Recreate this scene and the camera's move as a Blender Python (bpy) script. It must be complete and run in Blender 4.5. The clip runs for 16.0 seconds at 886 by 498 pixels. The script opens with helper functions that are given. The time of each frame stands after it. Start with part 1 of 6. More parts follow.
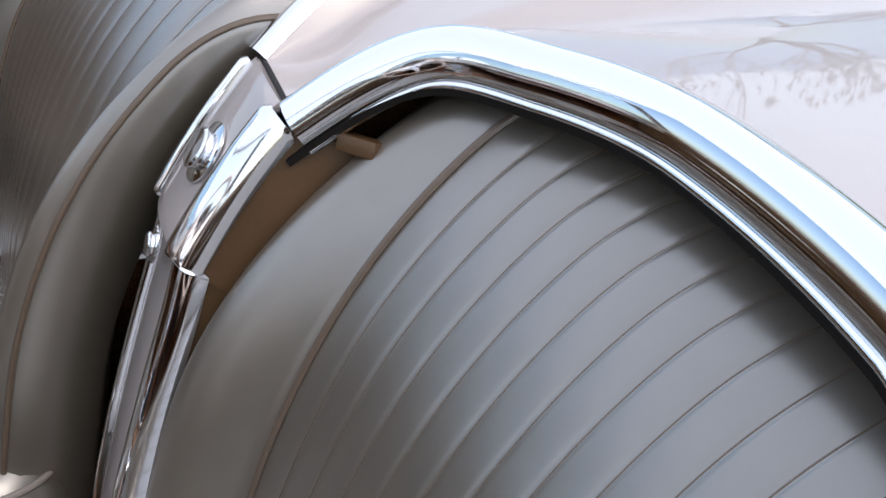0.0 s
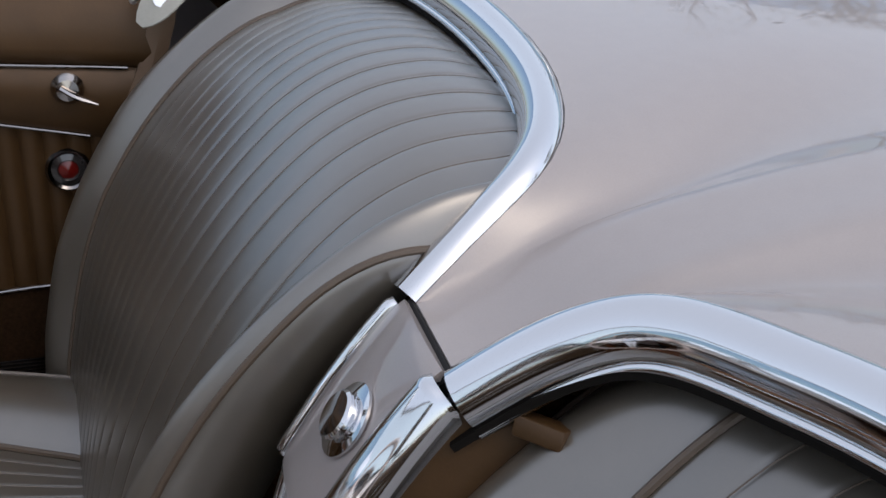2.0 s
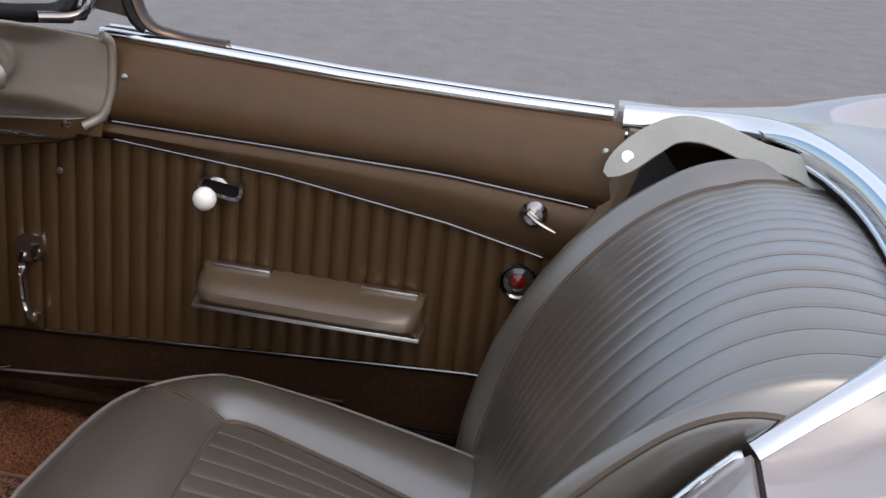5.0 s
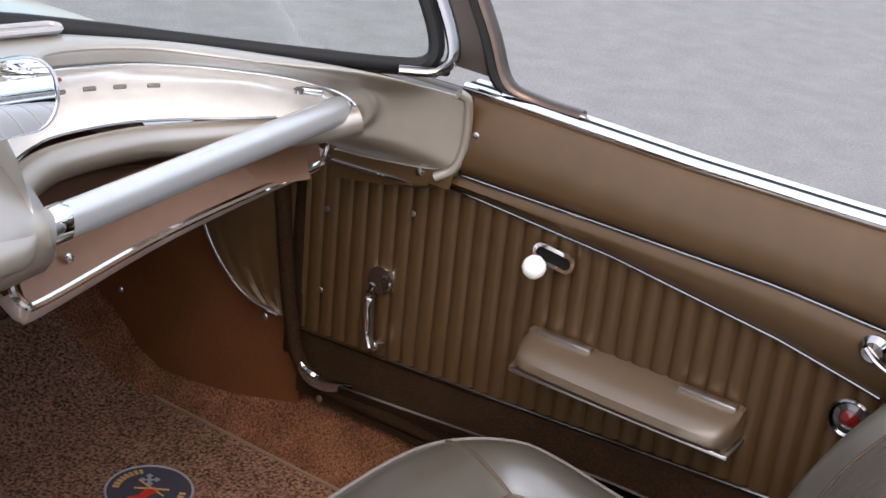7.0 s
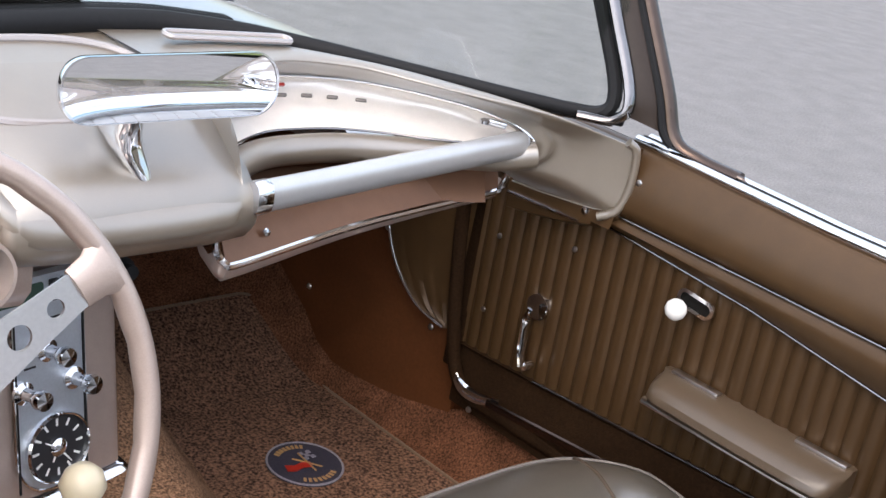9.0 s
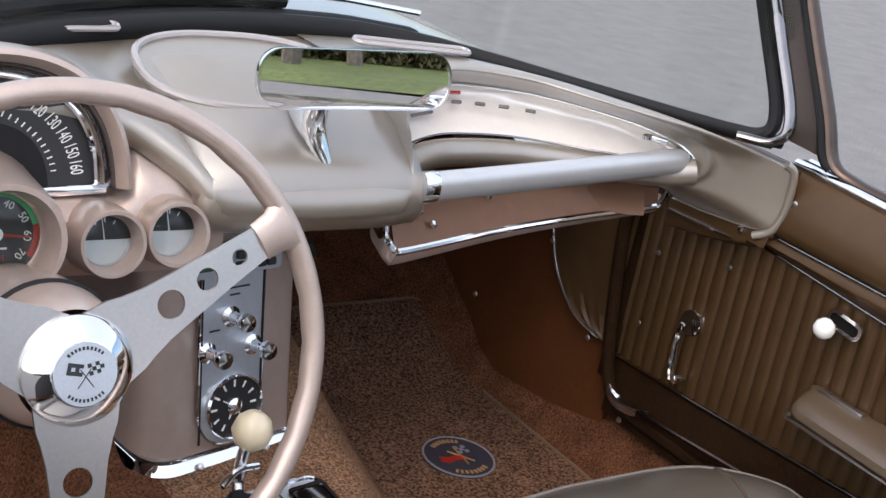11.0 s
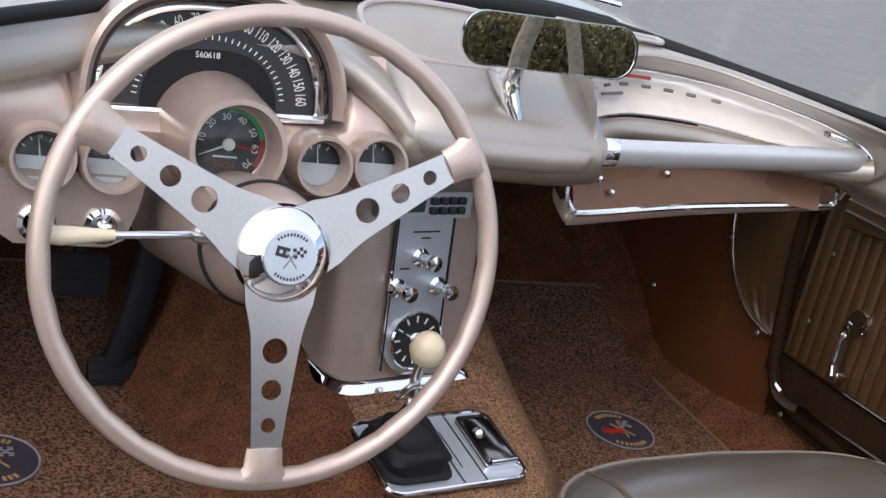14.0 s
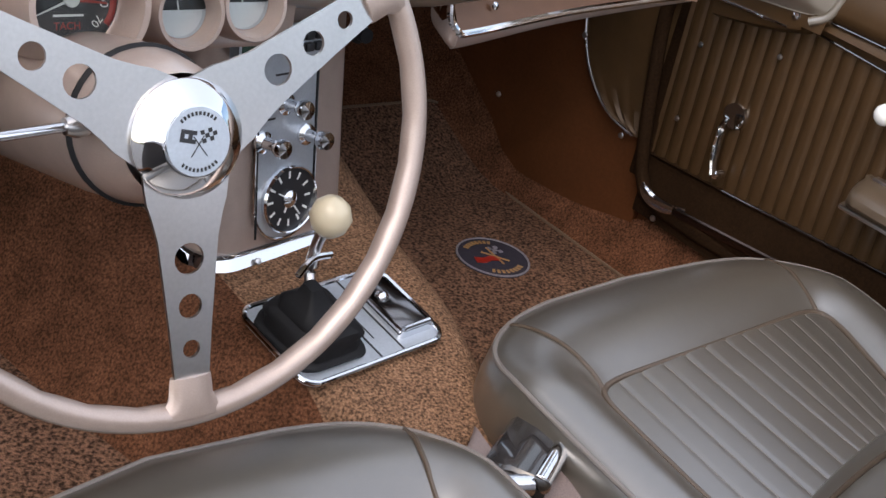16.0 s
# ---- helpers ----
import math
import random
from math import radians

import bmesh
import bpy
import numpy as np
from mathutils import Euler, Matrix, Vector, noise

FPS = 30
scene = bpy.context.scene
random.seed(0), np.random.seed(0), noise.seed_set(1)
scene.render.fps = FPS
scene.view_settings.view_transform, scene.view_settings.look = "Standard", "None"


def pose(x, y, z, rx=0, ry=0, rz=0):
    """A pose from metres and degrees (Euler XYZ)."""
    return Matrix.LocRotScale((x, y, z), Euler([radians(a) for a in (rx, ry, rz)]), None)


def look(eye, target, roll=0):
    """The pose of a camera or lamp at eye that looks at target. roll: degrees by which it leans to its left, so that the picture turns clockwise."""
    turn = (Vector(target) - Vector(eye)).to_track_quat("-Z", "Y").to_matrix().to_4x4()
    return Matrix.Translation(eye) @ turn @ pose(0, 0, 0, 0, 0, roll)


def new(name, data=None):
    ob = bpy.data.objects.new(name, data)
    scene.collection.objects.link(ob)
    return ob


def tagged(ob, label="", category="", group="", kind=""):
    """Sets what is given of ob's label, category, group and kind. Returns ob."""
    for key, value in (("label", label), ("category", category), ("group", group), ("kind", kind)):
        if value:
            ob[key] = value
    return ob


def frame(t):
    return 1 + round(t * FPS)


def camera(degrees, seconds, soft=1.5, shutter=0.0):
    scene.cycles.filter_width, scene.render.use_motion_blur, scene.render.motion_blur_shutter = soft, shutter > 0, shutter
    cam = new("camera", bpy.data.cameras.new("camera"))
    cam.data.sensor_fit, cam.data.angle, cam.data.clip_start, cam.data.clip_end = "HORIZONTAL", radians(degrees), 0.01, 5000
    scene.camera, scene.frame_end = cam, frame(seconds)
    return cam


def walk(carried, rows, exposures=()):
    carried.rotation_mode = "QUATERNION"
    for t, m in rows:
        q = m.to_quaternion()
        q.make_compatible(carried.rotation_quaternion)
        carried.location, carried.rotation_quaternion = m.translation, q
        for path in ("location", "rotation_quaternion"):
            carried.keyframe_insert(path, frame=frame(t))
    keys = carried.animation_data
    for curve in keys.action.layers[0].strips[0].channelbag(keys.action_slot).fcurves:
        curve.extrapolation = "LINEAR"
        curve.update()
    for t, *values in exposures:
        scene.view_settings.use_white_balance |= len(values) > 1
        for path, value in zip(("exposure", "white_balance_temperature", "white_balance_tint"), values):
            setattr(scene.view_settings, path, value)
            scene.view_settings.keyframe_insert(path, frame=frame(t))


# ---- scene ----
cam = camera(39.3, 16.0)
PATH = [
    (0, (-0.682, 0.042, 1.052), (0.976, -0.511, 0.079), 1.6),
    (0.5, (-0.627, 0.042, 1.05), (1.061, -0.484, 0.116), 0.4),
    (1, (-0.589, 0.043, 1.057), (1.125, -0.469, 0.162), 0.8),
    (1.5, (-0.549, 0.052, 1.067), (1.182, -0.451, 0.199), 1.8),
    (2, (-0.518, 0.063, 1.079), (1.226, -0.431, 0.232), 1.2),
    (2.5, (-0.499, 0.074, 1.079), (1.273, -0.403, 0.283), 2.2),
    (3, (-0.495, 0.086, 1.083), (1.31, -0.319, 0.323), 3.4),
    (3.5, (-0.515, 0.102, 1.089), (1.324, -0.175, 0.353), 4.1),
    (4, (-0.572, 0.112, 1.114), (1.283, -0.017, 0.379), 4.8),
    (4.5, (-0.615, 0.088, 1.12), (1.257, 0.111, 0.415), 6.1),
    (5, (-0.641, 0.042, 1.126), (1.228, 0.265, 0.452), 6.5),
    (5.2, (-0.655, 0.046, 1.144), (1.206, 0.324, 0.465), 7.2),
    (7.3, (-0.489, -0.11, 1.215), (1.039, 0.921, 0.439), 7.9),
    (7.5, (-0.493, -0.114, 1.213), (1.01, 0.952, 0.437), 8.6),
    (8, (-0.503, -0.122, 1.21), (0.957, 1.005, 0.434), 10.0),
    (8.5, (-0.544, -0.17, 1.213), (0.9, 0.999, 0.472), 11.3),
    (9, (-0.588, -0.229, 1.221), (0.808, 1.013, 0.508), 11.8),
    (9.2, (-0.6, -0.254, 1.222), (0.77, 1.024, 0.521), 12.1),
    (11.3, (-0.632, -0.344, 1.202), (0.511, 1.137, 0.494), 12.3),
    (11.5, (-0.631, -0.356, 1.199), (0.484, 1.142, 0.485), 12.4),
    (12, (-0.631, -0.394, 1.193), (0.408, 1.159, 0.48), 12.0),
    (12.5, (-0.625, -0.434, 1.189), (0.341, 1.17, 0.486), 12.3),
    (13, (-0.634, -0.448, 1.178), (0.284, 1.187, 0.482), 12.3),
    (13.5, (-0.648, -0.467, 1.177), (0.243, 1.184, 0.483), 13.2),
    (14, (-0.676, -0.486, 1.172), (0.222, 1.153, 0.46), 14.2),
    (14.5, (-0.731, -0.502, 1.161), (0.202, 1.097, 0.404), 14.5),
    (15, (-0.778, -0.505, 1.146), (0.241, 1.014, 0.337), 14.4),
    (15.5, (-0.763, -0.39, 1.108), (0.38, 1.011, 0.253), 14.2),
    (16, (-0.716, -0.237, 1.113), (0.521, 1.041, 0.198), 13.6),
]
EXPOSURES = [(0.0, 1.3), (1.0, 0.8), (1.5, 0.55), (2.5, 0.4), (3.5, 0.5), (5.2, 0.92), (7.3, 1.6), (9.2, 1.55), (11.5, 1.25), (13.5, 1.25), (16.0, 1.25)]
walk(cam, [(t, look(eye, target, roll)) for t, eye, target, roll in PATH], EXPOSURES)

# ---- world and light ----
world = bpy.data.worlds.new("sky")
scene.world = world
world.use_nodes = True
wn = world.node_tree
sky = wn.nodes.new("ShaderNodeTexSky")
sky.sky_type, sky.sun_disc = "NISHITA", False
sky.sun_elevation, sky.sun_rotation, sky.air_density, sky.dust_density = radians(55), radians(235), 1.0, 3.0
wn.links.new(sky.outputs["Color"], wn.nodes["Background"].inputs["Color"])
wn.nodes["Background"].inputs["Strength"].default_value = 0.115
sun = new("sun", bpy.data.lights.new("sun", "SUN"))
sun.data.energy, sun.data.angle, sun.data.color = 1.15, radians(160), (1.0, 0.97, 0.95)
sun.matrix_world = look((-1.2, -0.6, 8), (0, 0, 0))


# ---- materials ----
def surface(name, color, rough=0.5, metal=0.0, grain=0.0, scale=60.0, blotch=0.0, bump=0.0, coat=0.0, coat_rough=0.05, spec=0.5, rough_var=0.0, fine=0.0, crisp=0.25, coat_ior=1.5):
    """A principled surface: fine grain and broad blotches vary its colour, bump is in metres."""
    m = bpy.data.materials.new(name)
    m.use_nodes = True
    nt = m.node_tree
    b = nt.nodes["Principled BSDF"]
    b.inputs["Roughness"].default_value, b.inputs["Metallic"].default_value = rough, metal
    b.inputs["Coat Weight"].default_value, b.inputs["Coat Roughness"].default_value = coat, coat_rough
    b.inputs["Coat IOR"].default_value = coat_ior
    b.inputs["Specular IOR Level"].default_value = spec
    co = nt.nodes.new("ShaderNodeTexCoord").outputs["Object"]

    def tex(s, detail=4.0):
        t = nt.nodes.new("ShaderNodeTexNoise")
        t.inputs["Scale"].default_value, t.inputs["Detail"].default_value = s, detail
        nt.links.new(co, t.inputs["Vector"])
        return t.outputs["Fac"]

    def mult(a, low, high, c=0.25):
        r = nt.nodes.new("ShaderNodeMapRange")
        r.inputs["From Min"].default_value, r.inputs["From Max"].default_value = 0.5 - c, 0.5 + c
        r.inputs["To Min"].default_value, r.inputs["To Max"].default_value = low, high
        nt.links.new(a, r.inputs["Value"])
        return r.outputs["Result"]

    src = None
    for s, amount in ((scale, grain), (scale / 14, blotch)):
        if amount:
            k = mult(tex(s), 1 - amount, 1 + amount, crisp if s == scale else 0.25)
            mix = nt.nodes.new("ShaderNodeVectorMath")
            mix.operation = "SCALE"
            nt.links.new(k, mix.inputs["Scale"])
            if src is None:
                mix.inputs[0].default_value = color
            else:
                nt.links.new(src, mix.inputs[0])
            src = mix.outputs["Vector"]
    if src is None:
        b.inputs["Base Color"].default_value = (*color, 1)
    else:
        nt.links.new(src, b.inputs["Base Color"])
    if rough_var:
        nt.links.new(mult(tex(scale / 6), rough - rough_var, rough + rough_var), b.inputs["Roughness"])
    if bump:
        n = nt.nodes.new("ShaderNodeBump")
        n.inputs["Strength"].default_value, n.inputs["Distance"].default_value = 1.0, bump
        nt.links.new(tex(fine or scale, 2.0), n.inputs["Height"])
        nt.links.new(n.outputs["Normal"], b.inputs["Normal"])
    return m


PAINT = surface("fawn_metallic_paint", (0.335, 0.300, 0.288), 0.45, 0.15, 0.03, 900, 0.02, coat=1.0, coat_rough=0.03)
INNER_PAINT = surface("interior_metallic_paint", (0.46, 0.365, 0.315), 0.34, 0.5, 0.05, 800, 0.05, coat=0.5, coat_rough=0.12)
RECESS = surface("silver_fawn_paint", (0.80, 0.75, 0.70), 0.30, 0.25, 0.04, 700, 0.04, coat=0.5, coat_rough=0.1)
SEAT = surface("seat_vinyl", (0.074, 0.064, 0.050), 0.38, 0, 0.05, 900, 0.08, bump=0.00006, fine=900, rough_var=0.04, spec=0.8, coat=1.0, coat_rough=0.30, coat_ior=2.05)
PIPING = surface("seat_piping", (0.085, 0.062, 0.044), 0.42, 0, 0.08, 300)
CORD = surface("cushion_piping", (0.17, 0.15, 0.135), 0.45, 0, 0.08, 300)
DOOR_VINYL = surface("door_vinyl", (0.070, 0.0375, 0.0150), 0.43, 0.25, 0.05, 500, 0.10, spec=0.3, bump=0.00008, fine=700, rough_var=0.05, coat=0.15, coat_rough=0.3)
PAD_VINYL = surface("dash_pad_vinyl", (0.158, 0.128, 0.094), 0.40, 0, 0.05, 600, 0.06, bump=0.00005, fine=900, rough_var=0.04, spec=0.8, coat=1.0, coat_rough=0.34, coat_ior=2.25)
CHROME = surface("chrome", (0.74, 0.75, 0.77), 0.06, 1.0, 0, 40, 0, rough_var=0.03)
# the tray lid's own dark tone; on the screen posts it paints dark reflections
DARK_CHROME = surface("darkened_chrome", (0.22, 0.21, 0.21), 0.14, 1.0, 0.1, 60, 0.1)
# chrome with a greyer base that stands in for dark reflections
DIMMED_CHROME = surface("dimmed_chrome", (0.42, 0.40, 0.39), 0.12, 1.0, 0.1, 80, 0.08)
SHELF = surface("bronze_metallic_shelf", (0.155, 0.078, 0.044), 0.38, 0.5, 0.05, 700, 0.08, spec=0.35, coat=0.2, coat_rough=0.2)
BUCKLE = surface("dark_buckle", (0.035, 0.032, 0.032), 0.14, 0.2, 0.1, 80, coat=1.0)
STEEL = surface("satin_steel", (0.60, 0.575, 0.56), 0.28, 1.0, 0.05, 300, 0.03)
ALLOY = surface("brushed_plate", (0.55, 0.59, 0.64), 0.40, 0.7, 0.06, 400, 0.05)
BAR_PAINT = surface("silver_bar_paint", (0.50, 0.505, 0.51), 0.32, 0.55, 0.04, 700, 0.03, coat=0.6, coat_rough=0.1)
# the tunnel's carpet again, darker and redder: footwell shade put into the colour
SHADED_CARPET = surface("shaded_loop_carpet", (0.118, 0.051, 0.027), 0.95, 0, 0.55, 345, 0.3, bump=0.003, fine=330, spec=0.06, crisp=0.16)
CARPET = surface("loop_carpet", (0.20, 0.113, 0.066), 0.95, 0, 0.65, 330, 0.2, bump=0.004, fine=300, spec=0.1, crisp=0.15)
MAT = surface("floor_mat_pile", (0.130, 0.071, 0.045), 0.95, 0, 0.75, 240, 0.2, bump=0.004, fine=240, spec=0.1, crisp=0.14)
BOARD = surface("kick_board", (0.095, 0.033, 0.012), 0.75, 0, 0.1, 200, 0.12, spec=0.08)
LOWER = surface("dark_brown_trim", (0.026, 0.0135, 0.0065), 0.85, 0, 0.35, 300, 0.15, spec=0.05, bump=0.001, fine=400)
PILLAR = surface("dark_pillar_metal", (0.030, 0.021, 0.016), 0.4, 0, 0.08, 200, 0.1, spec=0.25)
POST = surface("bronze_post_metal", (0.095, 0.070, 0.058), 0.22, 1.0, 0.1, 90, 0.1)
ARM = surface("armrest_vinyl", (0.085, 0.059, 0.037), 0.36, 0, 0.06, 400, 0.08, bump=0.0001, fine=600, coat=0.4, coat_rough=0.3)
BINDING = surface("tan_binding", (0.14, 0.09, 0.055), 0.6)
IVORY = surface("ivory_plastic", (0.62, 0.54, 0.38), 0.28, 0, 0, 40, 0.03, coat=0.4)
WHITE = surface("white_knob", (0.8, 0.78, 0.74), 0.25, 0, 0, 40, 0, coat=0.4)
RUBBER = surface("black_rubber", (0.009, 0.009, 0.010), 0.65, 0, 0.15, 200, 0.1, spec=0.25)
GAUGE_WHITE = surface("silver_gauge_face", (0.72, 0.72, 0.74), 0.35, 0.2, 0.05, 400, 0.05)
DARK = surface("dark_void", (0.008, 0.007, 0.006), 0.9, spec=0.1)
FACE = surface("gauge_black", (0.02, 0.02, 0.022), 0.45)
PRINT = surface("gauge_print", (0.75, 0.75, 0.72), 0.6)
LENS = surface("red_lens", (0.13, 0.007, 0.005), 0.2, 0, 0.05, 300, 0.05, coat=0.4)
BADGE = surface("grey_badge_enamel", (0.14, 0.125, 0.115), 0.4, 0.3, 0.1, 300, 0.05)
RED = surface("red_enamel", (0.34, 0.022, 0.013), 0.3, 0, 0.05, 300, 0.05, coat=0.4)
DIAL_GLASS = surface("radio_dial_glass", (0.05, 0.09, 0.07), 0.15)
GREEN = surface("green_enamel", (0.06, 0.36, 0.14), 0.4)
BLUE = surface("emblem_cloth", (0.022, 0.019, 0.032), 0.85, 0, 0.3, 600, bump=0.001, fine=600)
SILVER_THREAD = surface("silver_thread", (0.20, 0.19, 0.22), 0.7, 0, 0.4, 600)
GOLD_THREAD = surface("gold_thread", (0.34, 0.19, 0.07), 0.7, 0, 0.3, 600)
WEB = surface("belt_webbing", (0.20, 0.155, 0.145), 0.75, 0, 0.2, 700, bump=0.0006, fine=900)
STRAP = surface("strap_vinyl", (0.30, 0.30, 0.27), 0.5, 0, 0.05, 300, 0.06)
ASPHALT = surface("worn_asphalt", (0.19, 0.183, 0.178), 0.9, 0, 0.22, 90, 0.12, bump=0.004, fine=140, spec=0.2)
GRASS = surface("lawn", (0.10, 0.13, 0.03), 0.9, 0, 0.4, 12, 0.3, bump=0.03, fine=30)
BARK = surface("bark", (0.20, 0.165, 0.13), 0.9, 0, 0.35, 14, 0.2, bump=0.02, fine=20)
LEAF = surface("hedge_leaf", (0.125, 0.110, 0.052), 0.7, 0, 0.6, 3, 0.4, spec=0.15)
MIRROR = surface("mirror_glass", (0.93, 0.93, 0.93), 0.0, 1.0)


def make_glass():
    m = bpy.data.materials.new("clear_glass")
    m.use_nodes = True
    nt = m.node_tree
    nt.nodes.remove(nt.nodes["Principled BSDF"])
    t, g, mx, fr = (nt.nodes.new(n) for n in ("ShaderNodeBsdfTransparent", "ShaderNodeBsdfGlossy", "ShaderNodeMixShader", "ShaderNodeFresnel"))
    t.inputs["Color"].default_value = (0.90, 0.94, 0.92, 1)
    g.inputs["Roughness"].default_value = 0.02
    fr.inputs["IOR"].default_value = 1.45
    nt.links.new(fr.outputs[0], mx.inputs[0])
    nt.links.new(t.outputs[0], mx.inputs[1])
    nt.links.new(g.outputs[0], mx.inputs[2])
    nt.links.new(mx.outputs[0], nt.nodes["Material Output"].inputs["Surface"])
    return m


GLASS = make_glass()


# ---- mesh tools ----
def thing(name, label, category, m=None, group="", kind=""):
    ob = new(name)
    ob.empty_display_size = 0.05
    if m is not None:
        ob.matrix_world = m
    return tagged(ob, label, category, group, kind)


def part(name, geo, material, parent=None, label="", m=None, angle=38):
    """Links (verts, faces) as ONE mesh object under a thing or part; geo is given in world places unless m is given."""
    me = bpy.data.meshes.new(name)
    v, f = geo
    if m is not None:
        v = [m @ Vector(p) for p in v]
    if parent is not None:
        inv = parent_world(parent).inverted()
        v = [inv @ Vector(p) for p in v]
    me.from_pydata([tuple(p) for p in v], [], f)
    me.validate()
    bm = bmesh.new()
    bm.from_mesh(me)
    bmesh.ops.recalc_face_normals(bm, faces=bm.faces)
    bm.to_mesh(me)
    bm.free()
    for p in me.polygons:
        p.use_smooth = True
    me.set_sharp_from_angle(angle=radians(angle))
    me.materials.append(material)
    ob = new(name, me)
    ob.parent = parent
    return tagged(ob, label)


def parent_world(ob):
    m = ob.matrix_basis.copy()
    while ob.parent is not None:
        ob = ob.parent
        m = ob.matrix_basis @ m
    return m


def join(*geos):
    v, f = [], []
    for gv, gf in geos:
        n = len(v)
        v += list(gv)
        f += [tuple(i + n for i in q) for q in gf]
    return v, f


def placed(geo, m):
    return [m @ Vector(p) for p in geo[0]], geo[1]


def curve(points, n=24, closed=False):
    """A smooth line (Catmull-Rom) through points, n steps in all."""
    p = [Vector(q) for q in points]
    k = len(p)
    spans = k if closed else k - 1
    out = []
    for i in range(n if closed else n + 1):
        t = i * spans / n
        j = min(int(t), spans - 1)
        u = t - j
        if closed:
            a, b, c, d = (p[(j + q) % k] for q in (-1, 0, 1, 2))
        else:
            b, c = p[j], p[j + 1]
            a = p[j - 1] if j else b + (b - c)
            d = p[j + 2] if j + 2 < k else c + (c - b)
        out.append(0.5 * (2 * b + (c - a) * u + (2 * a - 5 * b + 4 * c - d) * u * u + (3 * b - a - 3 * c + d) * u**3))
    return out


def rings(loops, closed_ring=True, closed_path=False, cap=True):
    """Skins loops of equal length."""
    n, k = len(loops[0]), len(loops)
    v = [p for loop in loops for p in loop]
    f = []
    for i in range(k if closed_path else k - 1):
        a, b = i * n, ((i + 1) % k) * n
        for j in range(n if closed_ring else n - 1):
            q = (j + 1) % n
            f.append((a + j, a + q, b + q, b + j))
    if cap and closed_ring and not closed_path:
        f += [tuple(range(n))[::-1], tuple(range((k - 1) * n, k * n))]
    return v, f


def sweep(path, profile, up=(0, 0, 1), closed=False, scales=None, cap=True):
    """Sweeps a 2D profile (side, up) along a path, upright by up."""
    path = [Vector(p) for p in path]
    up = Vector(up)
    loops = []
    k = len(path)
    for i, p in enumerate(path):
        t = path[(i + 1) % k if closed else min(i + 1, k - 1)] - path[(i - 1) % k if closed else max(i - 1, 0)]
        t.normalize()
        side = t.cross(up)
        if side.length < 1e-4:
            side = t.cross(Vector((0, 1, 0.01)))
        side.normalize()
        top = side.cross(t)
        s = scales[i] if scales else 1.0
        loops.append([p + side * (a * s) + top * (b * s) for a, b in profile])
    return rings(loops, True, closed, cap)


def circle(r, n=10, ry=None):
    ry = r if ry is None else ry
    return [(r * math.cos(2 * math.pi * i / n), ry * math.sin(2 * math.pi * i / n)) for i in range(n)]


def tube(path, r, n=10, closed=False, up=(0, 0, 1), ry=None, scales=None):
    return sweep(path, circle(r, n, ry), up, closed, scales)


def lathe(profile, n=32, m=None):
    """Turns (radius, height) pairs round z; ends with radius 0 close."""
    loops = [[Vector((r * math.cos(2 * math.pi * i / n), r * math.sin(2 * math.pi * i / n), h)) for i in range(n)] for r, h in profile]
    g = rings(loops, True, False, False)
    return placed(g, m) if m is not None else g


def box(cx, cy, cz, sx, sy, sz, bevel=0.004, seg=2):
    bm = bmesh.new()
    bmesh.ops.create_cube(bm, size=1.0)
    bmesh.ops.scale(bm, vec=(sx, sy, sz), verts=bm.verts)
    if bevel:
        bmesh.ops.bevel(bm, geom=bm.edges[:] + bm.verts[:], offset=bevel, segments=seg, profile=0.5, affect="EDGES")
    bmesh.ops.translate(bm, vec=(cx, cy, cz), verts=bm.verts)
    return pull(bm)


def pull(bm):
    bm.verts.index_update()
    g = [v.co.copy() for v in bm.verts], [tuple(v.index for v in f.verts) for f in bm.faces]
    bm.free()
    return g


def slab(outline, thick, holes=(), m=None):
    """A flat plate in xy with holes, from z 0 to thick."""
    bm = bmesh.new()
    for loop in (outline, *holes):
        vs = [bm.verts.new((x, y, 0)) for x, y in loop]
        for a, b in zip(vs, vs[1:] + vs[:1]):
            bm.edges.new((a, b))
    bmesh.ops.triangle_fill(bm, use_beauty=True, edges=bm.edges[:])
    geo = bmesh.ops.extrude_face_region(bm, geom=bm.faces[:])["geom"]
    bmesh.ops.translate(bm, vec=(0, 0, thick), verts=[g for g in geo if isinstance(g, bmesh.types.BMVert)])
    g = pull(bm)
    return placed(g, m) if m is not None else g


def rounded(w, h, r, n=6):
    """The outline of a rounded rectangle round 0, 0."""
    out = []
    for cx, cy, a in ((w / 2 - r, h / 2 - r, 0), (-w / 2 + r, h / 2 - r, 90), (-w / 2 + r, -h / 2 + r, 180), (w / 2 - r, -h / 2 + r, 270)):
        out += [(cx + r * math.cos(radians(a + 90 * i / n)), cy + r * math.sin(radians(a + 90 * i / n))) for i in range(n + 1)]
    return out


def basis(origin, x, y):
    """A pose at origin with the given x axis and, near it, y axis."""
    x = Vector(x).normalized()
    z = x.cross(Vector(y)).normalized()
    y = z.cross(x)
    return Matrix.Translation(origin) @ Matrix((x, y, z)).transposed().to_4x4()


def lettering(text, size, m, thick=0.0002):
    """Built-in font as a mesh, centred, in the xy plane of m."""
    c = bpy.data.curves.new("lettering", "FONT")
    c.body, c.size, c.align_x, c.align_y, c.extrude = text, size, "CENTER", "CENTER", thick
    ob = bpy.data.objects.new("lettering", c)
    me = bpy.data.meshes.new_from_object(ob)
    g = [m @ v.co for v in me.vertices], [tuple(p.vertices) for p in me.polygons]
    bpy.data.objects.remove(ob)
    bpy.data.curves.remove(c)
    bpy.data.meshes.remove(me)
    return g


def smooth(a, b, x):
    t = min(max((x - a) / (b - a), 0), 1)
    return t * t * (3 - 2 * t)


